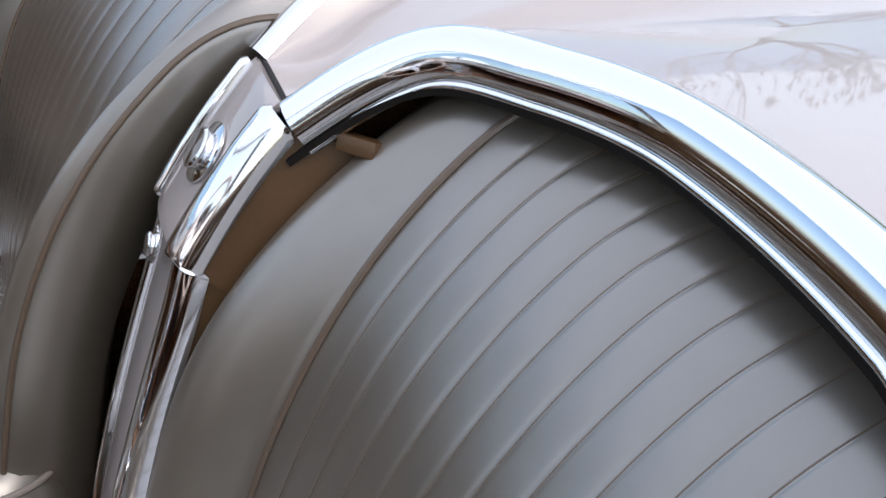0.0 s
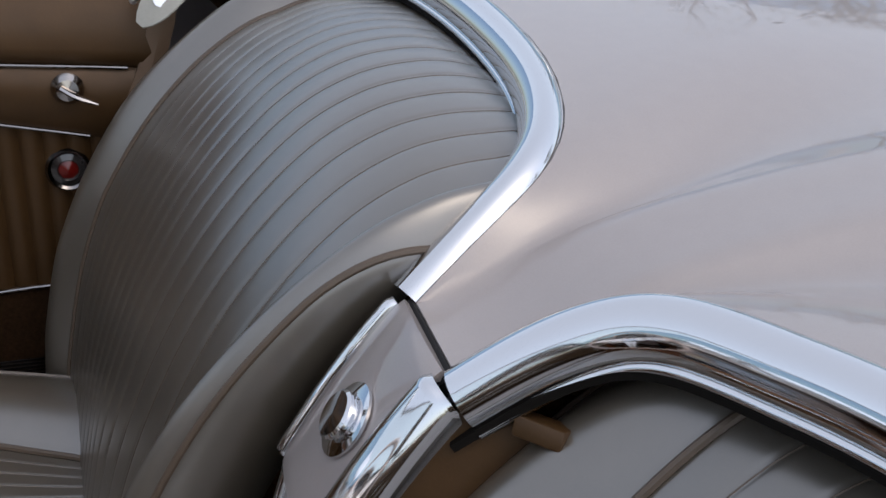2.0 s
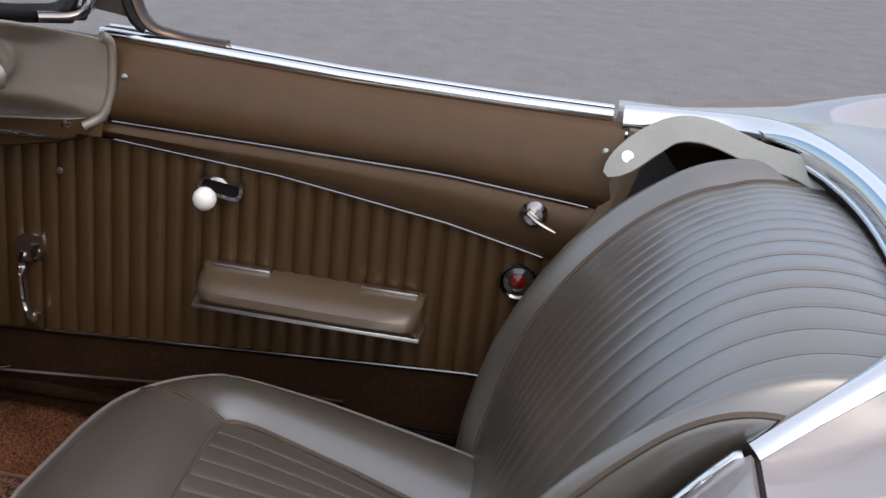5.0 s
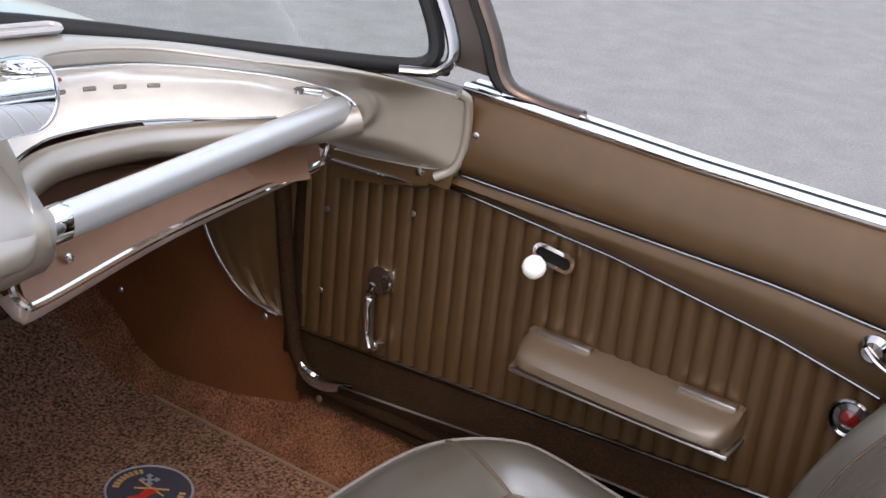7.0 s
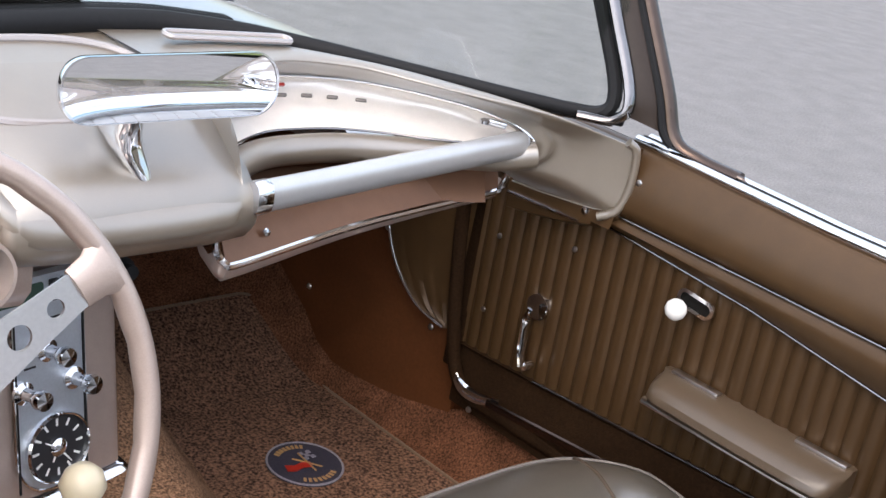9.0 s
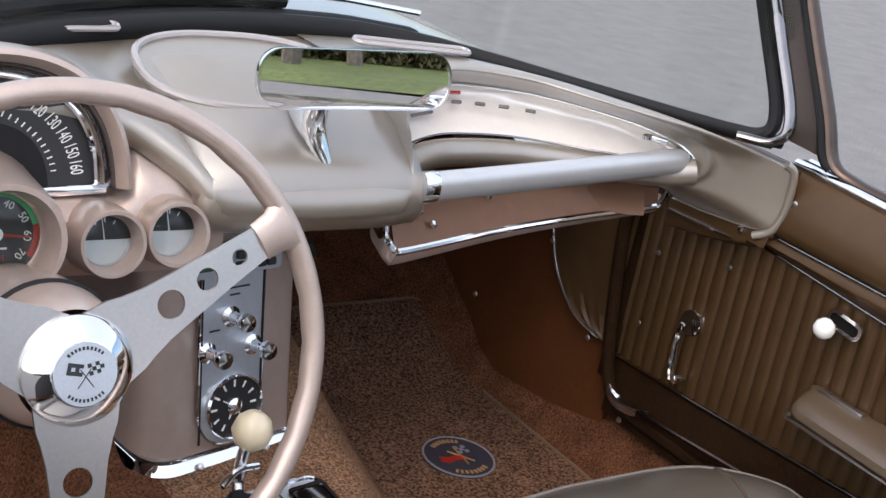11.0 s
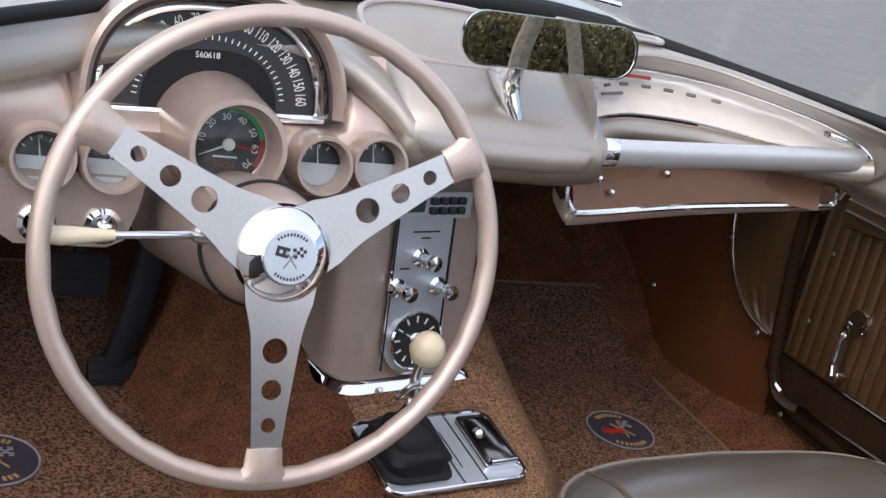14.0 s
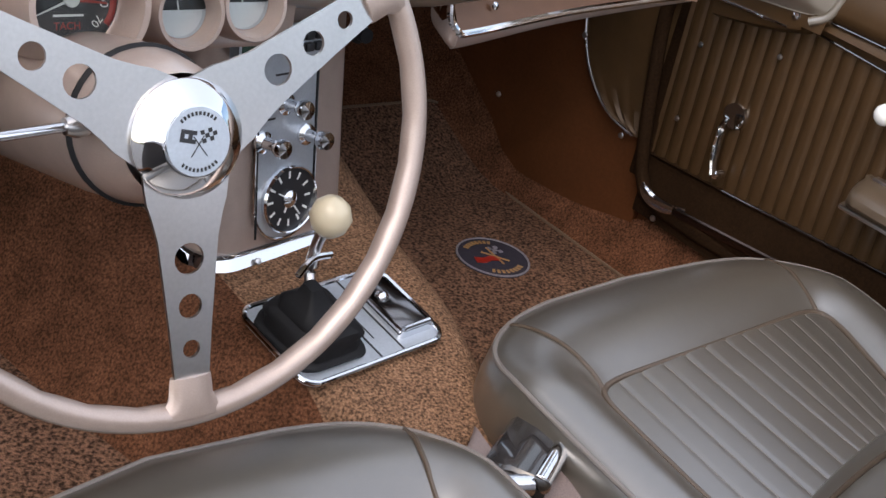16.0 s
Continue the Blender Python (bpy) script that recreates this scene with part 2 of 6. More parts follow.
def interp(x, xs, ys):
    return float(np.interp(x, xs, ys))

# ---- ground ----
ground = part("ground", ([(x, y, z) for y, z in ((-400, 0.68), (-15, 0.68), (-9.5, 0.46), (-3, 0.0), (400, 0)) for x in (-400, 400)], [(2 * k, 2 * k + 1, 2 * k + 3, 2 * k + 2) for k in range(4)]), ASPHALT)
tagged(ground, "pale worn grey asphalt of the road", "road", kind="structure")

# ---- car body: rear deck, rails, waterfall panel ----
RAIL = [(0.035, -0.080, 0.781), (0.046, -0.114, 0.808), (0.062, -0.148, 0.826), (0.084, -0.170, 0.835), (0.118, -0.191, 0.842), (0.18, -0.209, 0.849),
        (0.26, -0.218, 0.854), (0.37, -0.214, 0.860), (0.46, -0.201, 0.862), (0.54, -0.181, 0.861), (0.61, -0.156, 0.858), (0.650, -0.118, 0.853), (0.665, -0.071, 0.848), (0.667, 0.022, 0.843)]
rail_line = curve(RAIL, 240)
for _ in range(220):
    rail_line = [rail_line[0]] + [b.lerp((a + c) / 2, 0.5) for a, b, c in zip(rail_line, rail_line[1:], rail_line[2:])] + [rail_line[-1]]
fine_rail = sorted(rail_line, key=lambda p: p.x)
RX, RY, RZ = ([p[i] for p in fine_rail] for i in range(3))
crest = curve([(-2.0, 0.52, 0), (-1.7, 0.66, 0), (-1.3, 0.78, 0), (-0.9, 0.838, 0), (-0.5, 0.853, 0), (-0.3, 0.852, 0), (-0.1, 0.844, 0), (0.1, 0.83, 0)], 140)
CY, CZ = [p.x for p in crest], [p.y for p in crest]
car_body = thing("convertible_car", "fawn beige metallic convertible body with chrome trim", "car")


FEN_Y, FEN_Z = [-2.0, -1.5, -1.1, -0.75, -0.5, -0.335, -0.275, -0.21, -0.16, -0.10, -0.04, 0.1], [0.60, 0.79, 0.89, 0.925, 0.915, 0.895, 0.880, 0.863, 0.847, 0.837, 0.829, 0.828]


def rail_at(x):
    """Place in y and z of the rail's outer edge at a distance x from the car's middle."""
    back, down = rail_shift(x)
    x = min(abs(x), 0.665)
    return (interp(x, RX, RY) - back, interp(x, RX, RZ) - down) if x > 0.035 else (-0.080, 0.781)


def rail_shift(x):
    """The driver's half of the opening lies a little farther back, its outer corner lower."""
    return 0.012 * smooth(0.10, 0.25, -x), 0.006 * smooth(0.05, 0.15, -x) + 0.11 * smooth(0.42, 0.62, -x)


def deck_z(x, y):
    yr, zr = rail_at(x)
    back = max(0.0, yr - y)
    spread = min(0.05 + 0.55 * back, 0.20)
    near = [rail_at(x + spread * q / 5) for q in range(-5, 6)]
    soft = smooth(0.0, 0.10, back)
    ys_, zs_ = sum(p[0] for p in near) / 11, sum(p[1] for p in near) / 11
    yr, zr = yr + (ys_ - yr) * soft, zr + (zs_ - zr) * soft
    hump = (zr - interp(yr, CY, CZ)) * math.exp(-((back / 0.26) ** 2))
    a = abs(x)
    main = interp(y, CY, CZ) + hump
    wing = interp(y, FEN_Y, FEN_Z)
    k = smooth(0.56, 0.76, a)
    return main + (wing - main) * k * k - 0.9 * max(0, a - 0.77) ** 1.5


xs = sorted({round(s * v, 4) for s in (-1, 1) for v in [0, 0.012, 0.024, 0.035, 0.04, 0.046, 0.053, 0.062, 0.072, 0.084, 0.1, 0.118, 0.14, 0.18, 0.22, 0.26, 0.31, 0.37, 0.42, 0.46, 0.5, 0.54, 0.58, 0.61, 0.632, 0.65, 0.658, 0.665, 0.68, 0.695, 0.71, 0.725, 0.74, 0.755, 0.77, 0.785, 0.80, 0.82, 0.84, 0.865]})
cols = []
for x in xs:
    a = abs(x)
    y0 = -0.080 if a <= 0.035 else rail_at(x)[0] if a <= 0.665 else 0.028
    col = [Vector((x, y0 + 0.004, deck_z(x, y0) - 0.02))]
    for i in range(41):
        y = y0 + (-2.05 - y0) * (i / 40) ** 1.5
        col.append(Vector((x, y, deck_z(x, y))))
    col.append(Vector((x, -2.1, 0.25)))
    cols.append(col)
part("rear_deck", rings(cols, False, cap=False), PAINT, car_body, angle=60)
# flanks that carry the deck down to the sills
for s in (-1, 1):
    side = [[Vector((s * (0.865 + 0.03 * math.sin(math.pi * k / 8)), y, (deck_z(0.865, y) if y < 0.03 else 0.74) * (1 - k / 8) + 0.2 * k / 8)) for k in range(9)] for y in (-2.05, -1.6, -1.2, -0.8, -0.4, 0.028)]
    part("quarter_panel", rings(side, False, cap=False), PAINT, car_body)

RAIL_PROFILE = [(0.0, -0.012), (0.0, -0.003), (0.0012, 0.0005), (0.0040, 0.0036), (0.0078, 0.0056), (0.0120, 0.0063), (0.0162, 0.0056), (0.0202, 0.0034), (0.0236, -0.0002), (0.0262, -0.0048), (0.0277, -0.0100), (0.0278, -0.0150), (0.0266, -0.0190), (0.0258, -0.0196), (0.0276, -0.0206), (0.0282, -0.0225), (0.0272, -0.0250), (0.0240, -0.0262), (0.0200, -0.0200)]
for s in (-1, 1):
    path = [Vector((s * p.x, p.y - rail_shift(s * p.x)[0], p.z - rail_shift(s * p.x)[1])) for p in rail_line[::2]]
    part("cockpit_rail", sweep(path, [(-s * a, b) for a, b in RAIL_PROFILE]), CHROME, car_body, "polished chrome rail round the seat opening", angle=50)
    lip = [p + Vector((0, 0, -0.024)) for p in path]
    part("rail_seal", sweep(lip, [(-0.028 * s, 0.0), (-0.02 * s, 0.0), (-0.02 * s, -0.004), (-0.028 * s, -0.004)]), DARK, car_body)
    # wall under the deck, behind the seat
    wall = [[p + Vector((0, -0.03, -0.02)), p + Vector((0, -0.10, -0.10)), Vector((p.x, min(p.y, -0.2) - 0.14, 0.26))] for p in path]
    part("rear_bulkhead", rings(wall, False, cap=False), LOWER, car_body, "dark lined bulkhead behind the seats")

# waterfall panel between the seats: an upper lid and a lower panel set a little back
lid = curve([(0, -0.074, 0.783), (0, -0.066, 0.776), (0, -0.048, 0.7545), (0, -0.031, 0.7315), (0, -0.013, 0.704), (0, -0.0075, 0.694)], 40)
lower = curve([(0, -0.016, 0.697), (0, -0.012, 0.685), (0, -0.004, 0.658), (0, 0.010, 0.616), (0, 0.024, 0.572), (0, 0.038, 0.525), (0, 0.052, 0.470), (0, 0.062, 0.41)], 50)


def out_of(line, i):
    t = line[min(i + 1, len(line) - 1)] - line[max(i - 1, 0)]
    n_ = Vector((0, -t.z, t.y)).normalized()
    return n_ if n_.z > 0 or n_.y > 0 else -n_


def panel_of(line, half, crown):
    loops = []
    for i, p in enumerate(line):
        n_ = out_of(line, i)
        loops.append([p + Vector((half * u, 0, 0)) + n_ * (crown * (1 - u * u)) for u in (-1, -0.8, -0.5, 0, 0.5, 0.8, 1)] + [p + Vector((half * u, 0, 0)) - n_ * 0.006 for u in (1, -1)])
    return rings(loops)


def bullet_of(line, s, w, h):
    """Half-round chrome moulding along the panel's side, falling away outwards."""
    loops = []
    for i, p in enumerate(line):
        n_ = out_of(line, i)
        k = 0.55 + 0.45 * smooth(0, 3, i) * smooth(len(line) - 1, len(line) - 3, i)
        c = p + Vector((s * 0.0365, 0, 0))
        loops.append([c + Vector((s * w * q, 0, 0)) + n_ * (h * k * b) for q, b in ((0, -0.4), (0, 0.35), (0.08, 0.75), (0.25, 0.98), (0.45, 0.95), (0.66, 0.6), (0.85, 0.0), (0.97, -0.7), (1.0, -1.5), (0.8, -1.8))])
    return rings(loops)


part("waterfall_panel", panel_of(lid, 0.037, 0.0035), PAINT, car_body)
part("lower_waterfall", panel_of(lower, 0.036, 0.003), PAINT, car_body)
part("panel_gap", tube([Vector((u * 0.040, -0.078, 0.776)) for u in (-1, 0, 1)], 0.005, 8), RUBBER, car_body)
part("joint_gap", tube([lid[40] + Vector((u * 0.037, -0.004, -0.005)) for u in (-1, 0, 1)], 0.005, 8), RUBBER, car_body)
part("trim_joint", tube([lower[1] + out_of(lower, 1) * 0.002 + Vector((u * 0.038, 0, 0.0)) for u in (-1, -0.5, 0, 0.5, 1)], 0.0026, 8), CHROME, car_body)
for s in (-1, 1):
    part("waterfall_trim", bullet_of(lid[4:39], s, 0.026 if s < 0 else 0.012, 0.0085 if s < 0 else 0.005), CHROME, car_body, "half-round chrome moulding")
    part("waterfall_trim", bullet_of(lower[1:], s, 0.024 if s < 0 else 0.011, 0.0075 if s < 0 else 0.005), CHROME, car_body, "half-round chrome moulding")
    skirt = lid[:-1] + lower[1:]
    part("waterfall_side", rings([[p + Vector((s * 0.056, -0.010, -0.006)), p + Vector((s * 0.064, -0.03, -0.02)), p + Vector((s * 0.075, -0.13, -0.06))] for p in skirt], False, cap=False), DOOR_VINYL, car_body, "brown vinyl lining beside the waterfall panel")
    part("rail_bracket", box(0, 0, 0, 0.026, 0.016, 0.010, 0.0012), DOOR_VINYL, car_body, m=pose(s * 0.076, -0.112, 0.768, 20, 0, -s * 40))


def snap(at, nrm, r):
    m = basis(at, Vector(nrm).orthogonal(), Vector(nrm).cross(Vector(nrm).orthogonal()))
    return lathe([(0, 0), (r * 1.45, 0), (r * 1.45, r * 0.12), (r * 1.1, r * 0.22), (r * 0.86, r * 0.24), (r * 0.84, r * 0.36), (r * 0.95, r * 0.42), (r * 0.97, r * 0.56), (r * 0.86, r * 0.66), (0, r * 0.68)], 24, m)


part("snap_stud", snap(lid[21] + Vector((-0.0065, 0, 0)) + out_of(lid, 22) * 0.003, out_of(lid, 22), 0.0138), CHROME, car_body)
part("snap_stud", snap(Vector((-0.0100, 0.0005, 0.6874)), out_of(lower, 10), 0.0080), CHROME, car_body)

# ---- seats ----
BACK = [(0.13, 0.36), (0.122, 0.40), (0.114, 0.45), (0.105, 0.505), (0.088, 0.58), (0.062, 0.65), (0.028, 0.715), (-0.012, 0.768), (-0.055, 0.808), (-0.095, 0.829), (-0.132, 0.836), (-0.165, 0.834), (-0.195, 0.822), (-0.220, 0.795)]


def back_point(xc, dy, u, s, line, inset, drop, taper, PLEATS, crown):
    """A point of the backrest's front: u across, s along it from the bottom to the rear of the top."""
    i = s * (len(line) - 1)
    j = min(int(i), len(line) - 2)
    p = line[j].lerp(line[j + 1], i - j)
    t = (line[min(j + 2, len(line) - 1)] - line[max(j - 1, 0)]).normalized()
    nrm = Vector((0, t.z, -t.y))
    half = 0.262 - taper * smooth(0.62, 1.0, s)
    a = abs(u)
    edge_drop = drop * smooth(0.97, 0.80, s)
    bolster = 0.026 if taper < 0.03 else 0.044
    outer = taper < 0.03 and u > 0
    if taper < 0.03 and u < 0:
        half *= 1.06 - 0.06 * max(0.0, (a - inset) / (1 - inset))
    if outer:
        edge_drop -= interp(s, [0, 0.2, 0.38, 0.54, 0.66], [0.030, 0.034, 0.034, 0.020, 0.006])
    if a <= inset:
        off = crown * (1 - (a / inset) ** 2) - edge_drop * (a / inset) ** 2
        ph = (u / inset * 0.5 + 0.5) * PLEATS
        d = abs(ph - round(ph))
        off -= 0.0010 * math.exp(-((d / 0.06) ** 2)) * smooth(0.0, 0.05, s) - 0.0005 * math.sin(math.pi * min(d, 0.5))
    elif outer:
        q = (a - inset) / (1 - inset)
        wing = interp(s, [0, 0.1, 0.23, 0.31, 0.385, 0.46, 0.54, 0.62, 0.75, 1], [0.026, 0.032, 0.038, 0.038, 0.034, 0.028, 0.018, 0.010, -0.002, -0.012])
        off = -edge_drop + (wing + edge_drop) * math.sin(math.pi / 2 * min(q / 0.6, 1)) - 0.04 * max(0, (q - 0.6) / 0.4) ** 2
    else:
        q = (a - inset) / (1 - inset)
        amt = 1 - 0.8 * smooth(0.35, 0.62, s)
        off = bolster * amt * math.sin(math.pi * 0.85 * q) - (0.016 + 0.055 * smooth(0.55, 0.80, s)) * q**2.5 + 0.004 * math.sin(math.pi * q) - edge_drop * (1 - smooth(0, 0.9, q))
    return Vector((xc + half * u, p.y + dy, p.z)) + nrm * off, nrm


def bucket_seat(xc, dy, back_dy, dz, INSET, drop, taper, PLEATS, crown, label):
    seat = thing("bucket_seat", label, "car seat", pose(xc, 0.3 + dy, 0.3), group="bucket seats")
    line = curve([(0, y, z + dz) for y, z in BACK], 80)
    us = [-1 + 2 * i / 16 * (1 - INSET) / 2 for i in range(16)]
    us = [-1 + (1 - INSET) * i / 14 for i in range(14)] + [-INSET + 2 * INSET * i / (PLEATS * 12) for i in range(PLEATS * 12 + 1)] + [INSET + (1 - INSET) * (i + 1) / 14 for i in range(14)]
    loops = []
    for k in range(71):
        s = k / 70
        front = [back_point(xc, back_dy, u, s, line, INSET, drop, taper, PLEATS, crown) for u in us]
        nrm = front[0][1]
        back = [Vector((xc + 0.255 * u, front[0][0].y, front[0][0].z)) - nrm * (0.05 + 0.03 * (1 - u * u)) for u in (0.97, 0.6, 0, -0.6, -0.97)]
        loops.append([p for p, _ in front] + back)
    backrest = part("backrest", rings(loops), SEAT, seat, angle=80)
    for u, r, mt in ((-INSET, 0.0027, PIPING), (INSET, 0.0027, PIPING), (-0.985, 0.0024, PIPING), (0.985, 0.0024, PIPING)):
        pts = []
        for k in range(71):
            p, nrm = back_point(xc, back_dy, u, k / 70, line, INSET, drop, taper, PLEATS, crown)
            pts.append(p + nrm * 0.0014)
        part("piping", tube(pts, r, 8, up=(1, 0, 0)), mt, backrest)

    # thin brown tubes in the pleat grooves paint the shade of the creases
    lines = []
    for i in range(1, PLEATS):
        u = INSET * (2 * i / PLEATS - 1)
        pts = []
        for k in range(2, 71):
            p, nrm = back_point(xc, back_dy, u, k / 70, line, INSET, drop, taper, PLEATS, crown)
            pts.append(p - nrm * 0.0001)
        lines.append(tube(pts, 0.0007, 5, up=(1, 0, 0)))
    part("pleat_lines", join(*lines), PIPING, backrest, "brown pleat lines, groove shade put into their colour")

    # cushion
    near_side = xc > 0
    front, rear, hw, top = (0.540, 0.06, 0.268, 0.482) if near_side else (0.560 + dy, 0.06 + dy, 0.268, 0.470)
    n = 72

    def flare(u, y):
        """The passenger's cushion widens inboard and narrows to its rear on the door side."""
        if not near_side:
            return 0.0
        return 0.026 * min(u, 0) + interp(y, [0.10, 0.15, 0.245, 0.33, 0.43, 0.50], [-0.048, -0.036, -0.010, 0.010, 0.018, 0.016]) * max(u, 0)

    def insert_flare(u, y):
        if not near_side:
            return 0.0
        return 0.025 * min(u, 0) - 0.078 * max(0.0, (0.39 - y) / 0.23) ** 1.3 * max(u, 0)

    def outline(inset, z, wave=0.0):
        out = []
        w, y0, y1 = hw - inset, rear + inset, front - inset
        for i in range(n):
            a = 2 * math.pi * i / n
            c, s_ = math.cos(a), math.sin(a)
            e = 0.32 if s_ > 0 else 0.22
            x = w * math.copysign(abs(c) ** e, c)
            y = (y0 + y1) / 2 + (y1 - y0) / 2 * math.copysign(abs(s_) ** (e + 0.1), s_)
            bow = ((0.012 if near_side else 0.034) if c > 0 else 0.048 if near_side else 0.105) * smooth(0, 1, (y - y0) / (y1 - y0)) ** 3 * (x / w) ** 2
            slope = 0.018 * smooth(y0, y1, y) - 0.016 * smooth(0.75, 1.0, (y - y0) / (y1 - y0))
            out.append(Vector((xc + x + flare(x / w, y), y - bow, z + slope)))
        return out

    def panel(i_, z):
        out = []
        w, y0, y1 = 0.186, rear + 0.02, front - 0.152
        for i in range(n):
            a = 2 * math.pi * i / n
            c, s_ = math.cos(a), math.sin(a)
            x = w * i_ * math.copysign(abs(c) ** 0.16, c)
            y = (y0 + y1) / 2 + (y1 - y0) / 2 * i_ * math.copysign(abs(s_) ** 0.16, s_)
            y += (0.055 * x if xc > 0 else 0.0) * max(0.0, (y - y0) / (y1 - y0)) ** 2
            out.append(Vector((xc + x + insert_flare(x / w, y) + 0.014 * smooth(rear, front, y), y, z + 0.018 * smooth(rear, front, y))))
        return out

    rim, inner = outline(0.012, top - 0.006), panel(1.0, top - 0.018)
    loops = [outline(0.03, 0.33), outline(0.006, 0.35), outline(0.0, 0.40), outline(0.002, 0.44), outline(0.006, top - 0.016), rim]
    for k in range(1, 10):
        q = k / 10
        loops.append([a.lerp(b, q) + Vector((0, 0, 0.016 * math.sin(math.pi * q) ** 0.8)) for a, b in zip(rim, inner)])
    loops.append(inner)
    cushion = part("cushion", rings(loops), SEAT, seat, angle=80)
    cols = []
    pl = 12
    for i in range(pl * 10 + 1):
        u = -1 + 2 * i / (pl * 10)
        ph = (u * 0.5 + 0.5) * pl
        d = abs(ph - round(ph))
        col = []
        for k in range(25):
            y = rear + 0.02 + (front - 0.152 - rear - 0.02) * k / 24
            y += (0.055 * 0.186 * u if xc > 0 else 0.0) * (k / 24) ** 2
            z = top - 0.017 + 0.018 * smooth(rear, front, y) + 0.004 * (1 - u * u) - 0.0008 * math.exp(-((d / 0.08) ** 2))
            col.append(Vector((xc + 0.185 * u + insert_flare(u, y) + 0.014 * smooth(rear, front, y), y, z)))
        cols.append(col)
    insert = part("pleated_insert", rings(cols, False, cap=False), SEAT, cushion, angle=80)
    # thin beige tubes paint the sheen along the cushion's pleats
    lines = []
    for i in range(1, 12):
        u = 2 * i / 12 - 1
        lines.append(tube([(xc + 0.185 * u + insert_flare(u, y) + 0.014 * smooth(rear, front, y), y, top - 0.0178 + 0.018 * smooth(rear, front, y) + 0.004 * (1 - u * u)) for y in np.linspace(rear + 0.03, front - 0.156 + (0.0102 * u if xc > 0 else 0), 16)], 0.0006, 5))
    part("pleat_lines", join(*lines), CORD, cushion, "pale pleat lines, sheen put into their colour")
    part("piping", tube([p + Vector((0, 0, 0.002)) for p in inner], 0.0032, 8, True), PIPING, cushion)
    part("piping", tube(outline(0.009, top - 0.008), 0.0027, 8, True), CORD, cushion, "pale cord round the cushion's rim")
    for e in (-1, 1):
        c0 = inner[n // 8 if e > 0 else n // 2 - n // 8]
        seam = []
        rim_pts = [p for loop in loops[5:] for p in loop]
        for k in range(14):
            x_, y_ = c0.x + (0.06 if e > 0 else -0.02) * (k / 12) ** 1.3, c0.y + 0.15 * k / 12
            near = min(rim_pts, key=lambda p: (p.x - x_) ** 2 + (p.y - y_) ** 2)
            if math.hypot(near.x - x_, near.y - y_) < 0.012:
                seam.append(Vector((x_, y_, near.z + 0.0008)))
        part("seam", tube(curve(seam, 24), 0.0024, 6), PIPING, cushion)
    return seat


bucket_seat(0.318, 0.0, 0.0, 0.0, 0.82, 0.020, 0.015, 15, 0.003, "fawn vinyl bucket seat with pleated insert, set well forward")
bucket_seat(-0.310, -0.094, -0.110, -0.012, 0.70, 0.006, 0.045, 13, -0.018, "fawn vinyl bucket seat with pleated insert, behind the steering wheel")

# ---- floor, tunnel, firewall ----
floor = part("floor", box(0, 0.45, 0.27, 1.36, 1.75, 0.06, 0.01), SHADED_CARPET)
tagged(floor, "loop-pile carpet on the car floor, shade put into its brown", "floor", kind="structure")


def tunnel_z(x, y):
    w = interp(y, [0.0, 0.30, 0.46, 0.54, 0.62, 0.71, 1.0, 1.3], [0.075, 0.08, 0.095, 0.128, 0.158, 0.176, 0.21, 0.25])
    h = interp(y, [0.0, 0.30, 0.45, 0.60, 0.75, 1.0, 1.3], [0.395, 0.405, 0.425, 0.441, 0.450, 0.52, 0.60])
    a = abs(x) / w
    return 0.295 + (h - 0.295) * (1 - smooth(0.66, 1.62, a))


cols = [[Vector((x, y, tunnel_z(x, y))) for y in np.linspace(-0.2, 1.32, 50)] for x in np.linspace(-0.10, 0.42, 27)]
tunnel = part("transmission_tunnel", rings(cols, False, cap=False), CARPET)
tagged(tunnel, "tan loop carpet over the transmission tunnel", "carpet", kind="structure")
# driver's flank of the same carpet, its shade painted by the darker copy
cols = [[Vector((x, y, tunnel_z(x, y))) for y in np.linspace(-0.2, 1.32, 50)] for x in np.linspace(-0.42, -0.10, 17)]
flank = part("tunnel_flank", rings(cols, False, cap=False), SHADED_CARPET)
tagged(flank, "carpet on the tunnel's driver side, shade put into its red-brown", "carpet", kind="structure")
toe = [[Vector((x, y, z)) for y, z in ((0.98, 0.293), (1.04, 0.302), (1.10, 0.327), (1.20, 0.378), (1.30, 0.45), (1.36, 0.60), (1.37, 0.72))] for x in np.linspace(-0.66, 0.66, 12)]
firewall = part("firewall", rings(toe, False, cap=False), SHADED_CARPET)
tagged(firewall, "carpeted toe board and firewall, shade put into their brown", "firewall", kind="structure")

# ---- doors and side walls ----
def door_x(y, z):
    """How far out the inner face of the door lies."""
    return 0.632 + 0.02 * smooth(0.70, 0.50, z)


